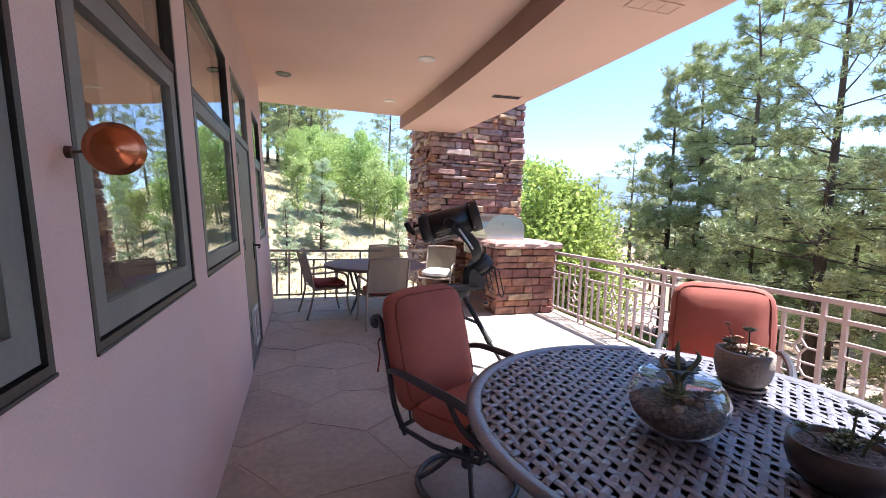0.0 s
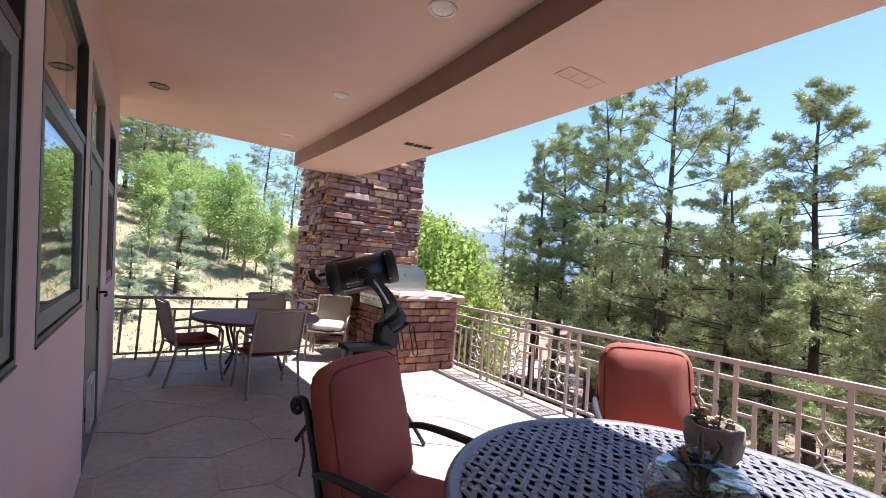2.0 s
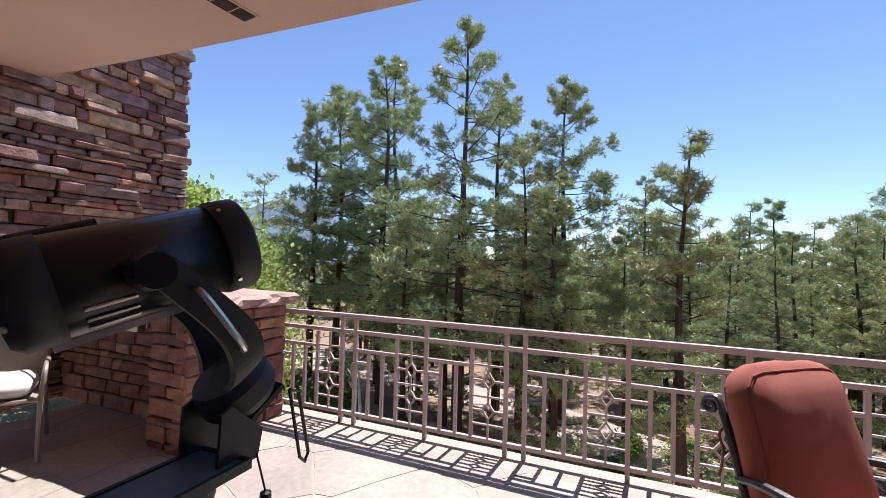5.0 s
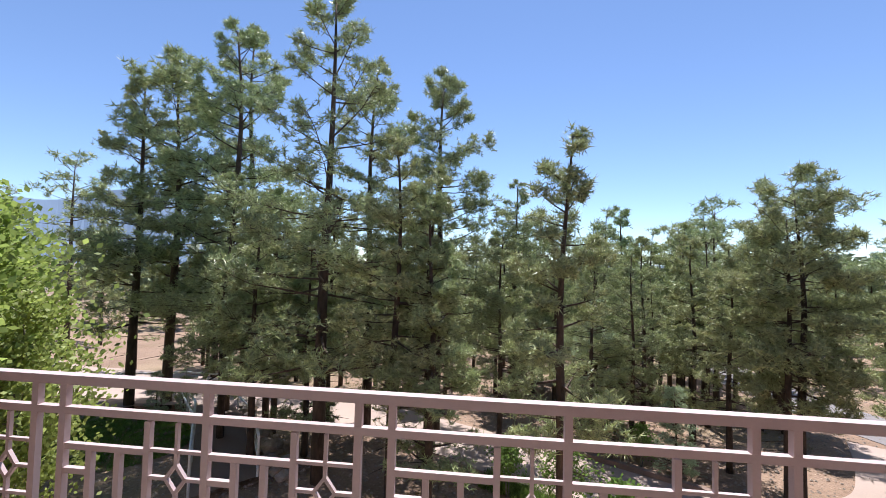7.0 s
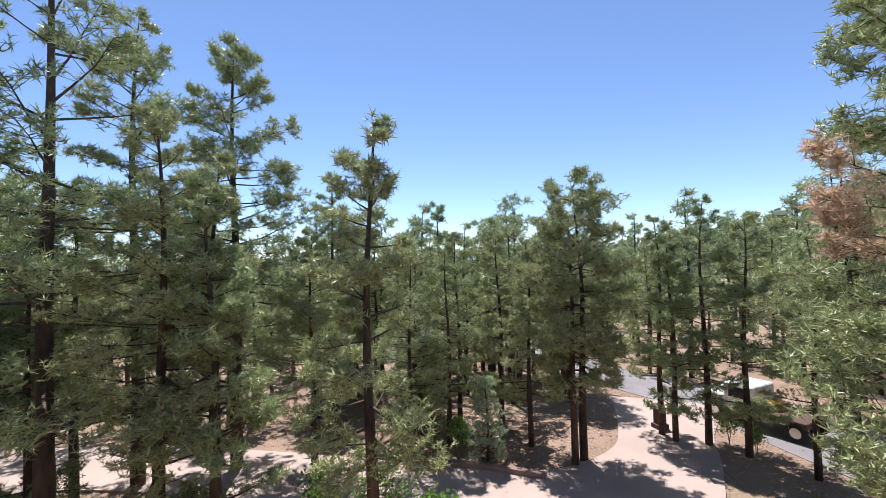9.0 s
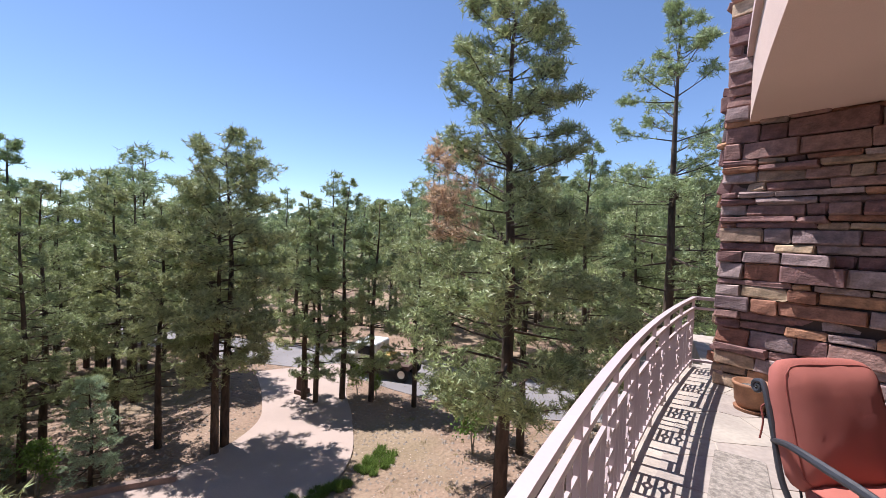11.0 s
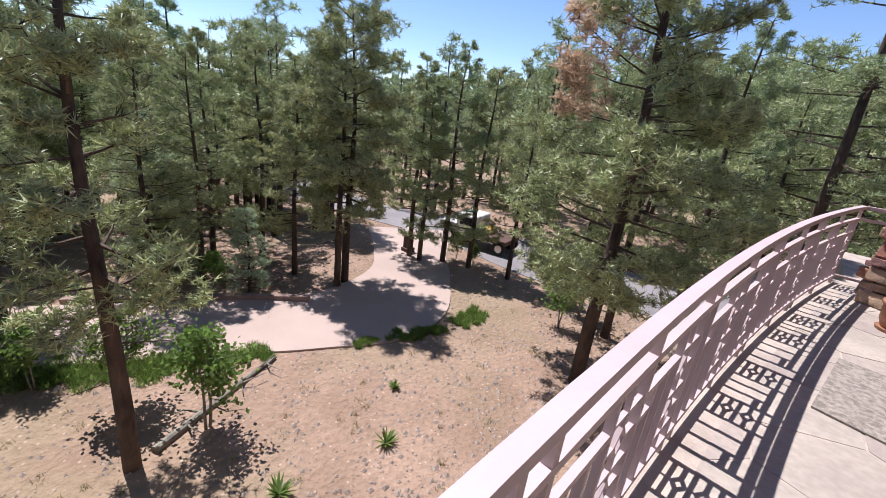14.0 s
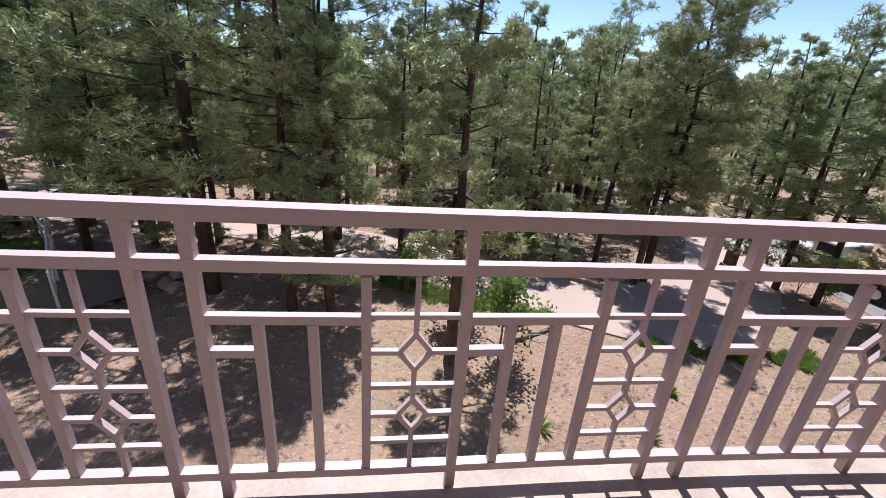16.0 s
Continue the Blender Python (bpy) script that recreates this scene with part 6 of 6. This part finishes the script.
for k in range(9):
    x, y = 10.0 + 0.11 * k, 0.6 - 0.25 * k
    z = ground_z(x, y) + 0.06
    a = 0.5 + 2.2 * (k % 2) + 0.3 * k
    bm = bmesh.new()
    tube(bm, [(x, y, z), (x + 0.25 * math.cos(a), y + 0.25 * math.sin(a), z + 0.10), (x + 0.55 * math.cos(a + 0.3), y + 0.55 * math.sin(a + 0.3), z + 0.04 + 0.03 * (k % 3))], [0.022, 0.014, 0.005], 5)
    part("side_branch", bm, M_PALEBARK, log)
bm = bmesh.new()
sweep(bm, [Vector((x, y, ground_z(x, y) + 0.07)) for x, y in ((15.9, 1.0), (15.2, 0.0), (14.2, -1.6), (13.4, -2.8), (12.75, -3.6))], 0.16, 0.2)
solid("kerb", bm, M_KERB, "raised concrete kerb along the driveway", "kerb", kind="structure")


def copper_disc():
    t = thing("wall_bell", "round spun copper bell on a thin iron wall bracket", "wall bell", at=(-0.20, 0.75, 1.585))
    bm = bmesh.new()
    lathe(bm, [(0.0, 0.016), (0.012, 0.015), (0.016, 0.008), (0.026, 0.011), (0.029, 0.005), (0.042, 0.008), (0.045, 0.0), (0.057, -0.008), (0.055, -0.014), (0.03, -0.024), (0.0, -0.03)], 48)
    bm.transform(Matrix.Rotation(radians(19), 4, "Z") @ Matrix.Rotation(radians(90), 4, "X"))
    part("disc", bm, M_COPPER, t, smooth=True)
    bm = bmesh.new()
    tube(bm, [(0.0, 0.03, 0), (-0.05, 0.07, 0.0), (-0.118, 0.09, -0.005)], 0.0035, 6)
    part("bracket_arm", bm, M_RUST, t)
    bm = bmesh.new()
    tube(bm, [(-0.13, 0.09, -0.005), (-0.112, 0.09, -0.005)], 0.014, 12)
    part("wall_plate", bm, M_RUST, t)


copper_disc()


# ---- ramp, lawn edge and distant hills ----
def pipe_rail(name, pts, label):
    """Two pipes on posts along points of the walking surface."""
    r = thing(name, label, "railing", "pipe railings of the garden ramp")
    for h, nm in ((0.95, "top_pipe"), (0.5, "middle_pipe")):
        bm = bmesh.new()
        tube(bm, [(x, y, z + h) for x, y, z in pts], 0.035, 8)
        part(nm, bm, M_WHITE, r)
    for a, b in zip(pts, pts[1:]):
        n = max(1, round((Vector(b) - Vector(a)).length / 1.8))
        for k in range(n + 1):
            p = Vector(a).lerp(Vector(b), k / n)
            bm = bmesh.new()
            tube(bm, [p, p + Vector((0, 0, 0.95))], 0.03, 8)
            part("post", bm, M_WHITE, r)


def garden_ramp():
    g = lambda x, y, up: (x, y, ground_z(x, y) + up)
    bm = bmesh.new()
    rows = []
    for a, b in ((g(11.2, 9.0, 0.2), g(12.3, 8.0, 0.2)), (g(14.2, 11.0, 0.3), g(15.4, 10.0, 0.3)), (g(16.6, 13.2, 0.3), g(17.9, 12.2, 0.3))):
        rows.append([bm.verts.new(v) for v in (a, b)])
    for a, b in zip(rows, rows[1:]):
        bm.faces.new((a[0], a[1], b[1], b[0]))
    bmesh.ops.solidify(bm, geom=bm.faces[:], thickness=0.5)
    bmesh.ops.recalc_face_normals(bm, faces=bm.faces[:])
    solid("ramp", bm, M_DRIVE, "pale concrete garden ramp", "ramp", kind="structure")
    bm = bmesh.new()
    rows = [[bm.verts.new(v) for v in (g(17.0, 13.3, 0.3), g(18.0, 14.0, 0.3))], [bm.verts.new(v) for v in (g(15.9, 17.2, 0.15), g(17.0, 17.9, 0.15))]]
    bm.faces.new((rows[0][0], rows[0][1], rows[1][1], rows[1][0]))
    bmesh.ops.solidify(bm, geom=bm.faces[:], thickness=0.4)
    bmesh.ops.recalc_face_normals(bm, faces=bm.faces[:])
    solid("garden_path", bm, M_DRIVE, "pale concrete garden path", "path", kind="structure")
    pipe_rail("pipe_railing", [g(11.2, 9.0, 0.2), g(14.2, 11.0, 0.3), g(16.6, 13.2, 0.3)], "white pipe railing beside the garden ramp")
    pipe_rail("pipe_railing", [g(12.3, 8.0, 0.2), g(15.4, 10.0, 0.3), g(17.9, 12.2, 0.3), g(17.9, 14.0, 0.3), g(16.9, 17.9, 0.15)], "white pipe railing round the garden path")
    rnd = random.Random(6)
    for k in range(46):
        t = rnd.random()
        x, y = 12.5 + 5.6 * t + rnd.uniform(0, 0.5), 7.8 + 4.4 * t - rnd.uniform(0, 0.5)
        bm = bmesh.new()
        bmesh.ops.create_icosphere(bm, subdivisions=1, radius=rnd.uniform(0.12, 0.3))
        for v in bm.verts:
            v.co = Vector((v.co.x * 1.3, v.co.y, v.co.z * 0.7)) * rnd.uniform(0.85, 1.15)
        o = solid("rock", bm, M_ROCK, "rough grey rock beside the ramp", "rock", "rocks beside the ramp")
        o.location = (x, y, ground_z(x, y) + rnd.uniform(0.0, 0.25))


garden_ramp()
# the haze of the distance is mixed into this flat blue
M_HAZE = mat("haze_tinted_hills", (0.20, 0.28, 0.38), 1.0, var=0.08, scale=0.004, bump=0)


def ridge(name, az0, az1, dist, height, seed, label):
    bm = bmesh.new()
    n = 60
    top, low = [], []
    for k in range(n + 1):
        t = k / n
        a = radians(az0 + (az1 - az0) * t)
        h = height * math.sin(math.pi * t) ** 0.7 * (0.85 + 0.3 * noise.noise(Vector((t * 4, seed, 0)))) + 2 * noise.noise(Vector((t * 30, seed, 1)))
        top.append(bm.verts.new((dist * 1.15 * math.sin(a), dist * 1.15 * math.cos(a), GZ - 16 + max(h, 0) + 12)))
        low.append(bm.verts.new((dist * math.sin(a), dist * math.cos(a), GZ - 40)))
    for k in range(n):
        bm.faces.new((low[k], low[k + 1], top[k + 1], top[k]))
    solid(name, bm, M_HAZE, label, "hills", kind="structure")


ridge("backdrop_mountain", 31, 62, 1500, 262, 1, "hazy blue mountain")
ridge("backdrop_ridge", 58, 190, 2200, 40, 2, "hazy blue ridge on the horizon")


# ---- flagstones ----
def flagstones():
    rnd = random.Random(17)
    sites = []
    y = -5.0
    row = 0
    while y < 7.4:
        x = -0.5 + 0.3 * (row % 2)
        while x < 4.3:
            sites.append((x + rnd.uniform(-0.2, 0.2), y + rnd.uniform(-0.2, 0.2)))
            x += 0.72
        y += 0.6
        row += 1

    def clip(poly, nx, ny, c):
        out = []
        for i in range(len(poly)):
            a, b = poly[i], poly[(i + 1) % len(poly)]
            da, db = a[0] * nx + a[1] * ny - c, b[0] * nx + b[1] * ny - c
            if da <= 0:
                out.append(a)
            if (da < 0) != (db < 0) and abs(da - db) > 1e-9:
                t = da / (da - db)
                out.append((a[0] + (b[0] - a[0]) * t, a[1] + (b[1] - a[1]) * t))
        return out
    for i, (sx, sy) in enumerate(sites):
        poly = [(sx - 1.2, sy - 1.2), (sx + 1.2, sy - 1.2), (sx + 1.2, sy + 1.2), (sx - 1.2, sy + 1.2)]
        for j, (tx, ty) in enumerate(sites):
            if i != j and abs(tx - sx) < 2.2 and abs(ty - sy) < 2.2:
                nx, ny = tx - sx, ty - sy
                L = math.hypot(nx, ny)
                nx, ny = nx / L, ny / L
                poly = clip(poly, nx, ny, nx * (sx + tx) / 2 + ny * (sy + ty) / 2 - 0.006)
                if len(poly) < 3:
                    break
        yy = max(min(sy, 6.8), -4.6)
        slope = (rail_x(yy + 0.05) - rail_x(yy - 0.05)) / 0.1
        L = math.hypot(1, slope)
        for nx, ny, c in ((1 / L, -slope / L, (rail_x(yy) - 0.17) / L - slope * yy / L), (0, 1, 6.84), (0, -1, 4.68), (-1, 0, 0.5)):
            if len(poly) >= 3:
                poly = clip(poly, nx, ny, c)
        if len(poly) < 3:
            continue
        area = abs(sum(poly[k][0] * poly[(k + 1) % len(poly)][1] - poly[(k + 1) % len(poly)][0] * poly[k][1] for k in range(len(poly)))) / 2
        if area < 0.02:
            continue
        fine = []
        for k in range(len(poly)):
            a, b = poly[k], poly[(k + 1) % len(poly)]
            fine.append(a)
            if math.hypot(b[0] - a[0], b[1] - a[1]) > 0.3:
                mx, my = (a[0] + b[0]) / 2, (a[1] + b[1]) / 2
                fine.append((mx + (sx - mx) * rnd.uniform(0, 0.05), my + (sy - my) * rnd.uniform(0, 0.05)))
        bm = bmesh.new()
        prism(bm, fine, -0.0035, rnd.uniform(-0.0015, 0.001))
        part("flagstone", bm, M_FLAG, FLOOR)


flagstones()
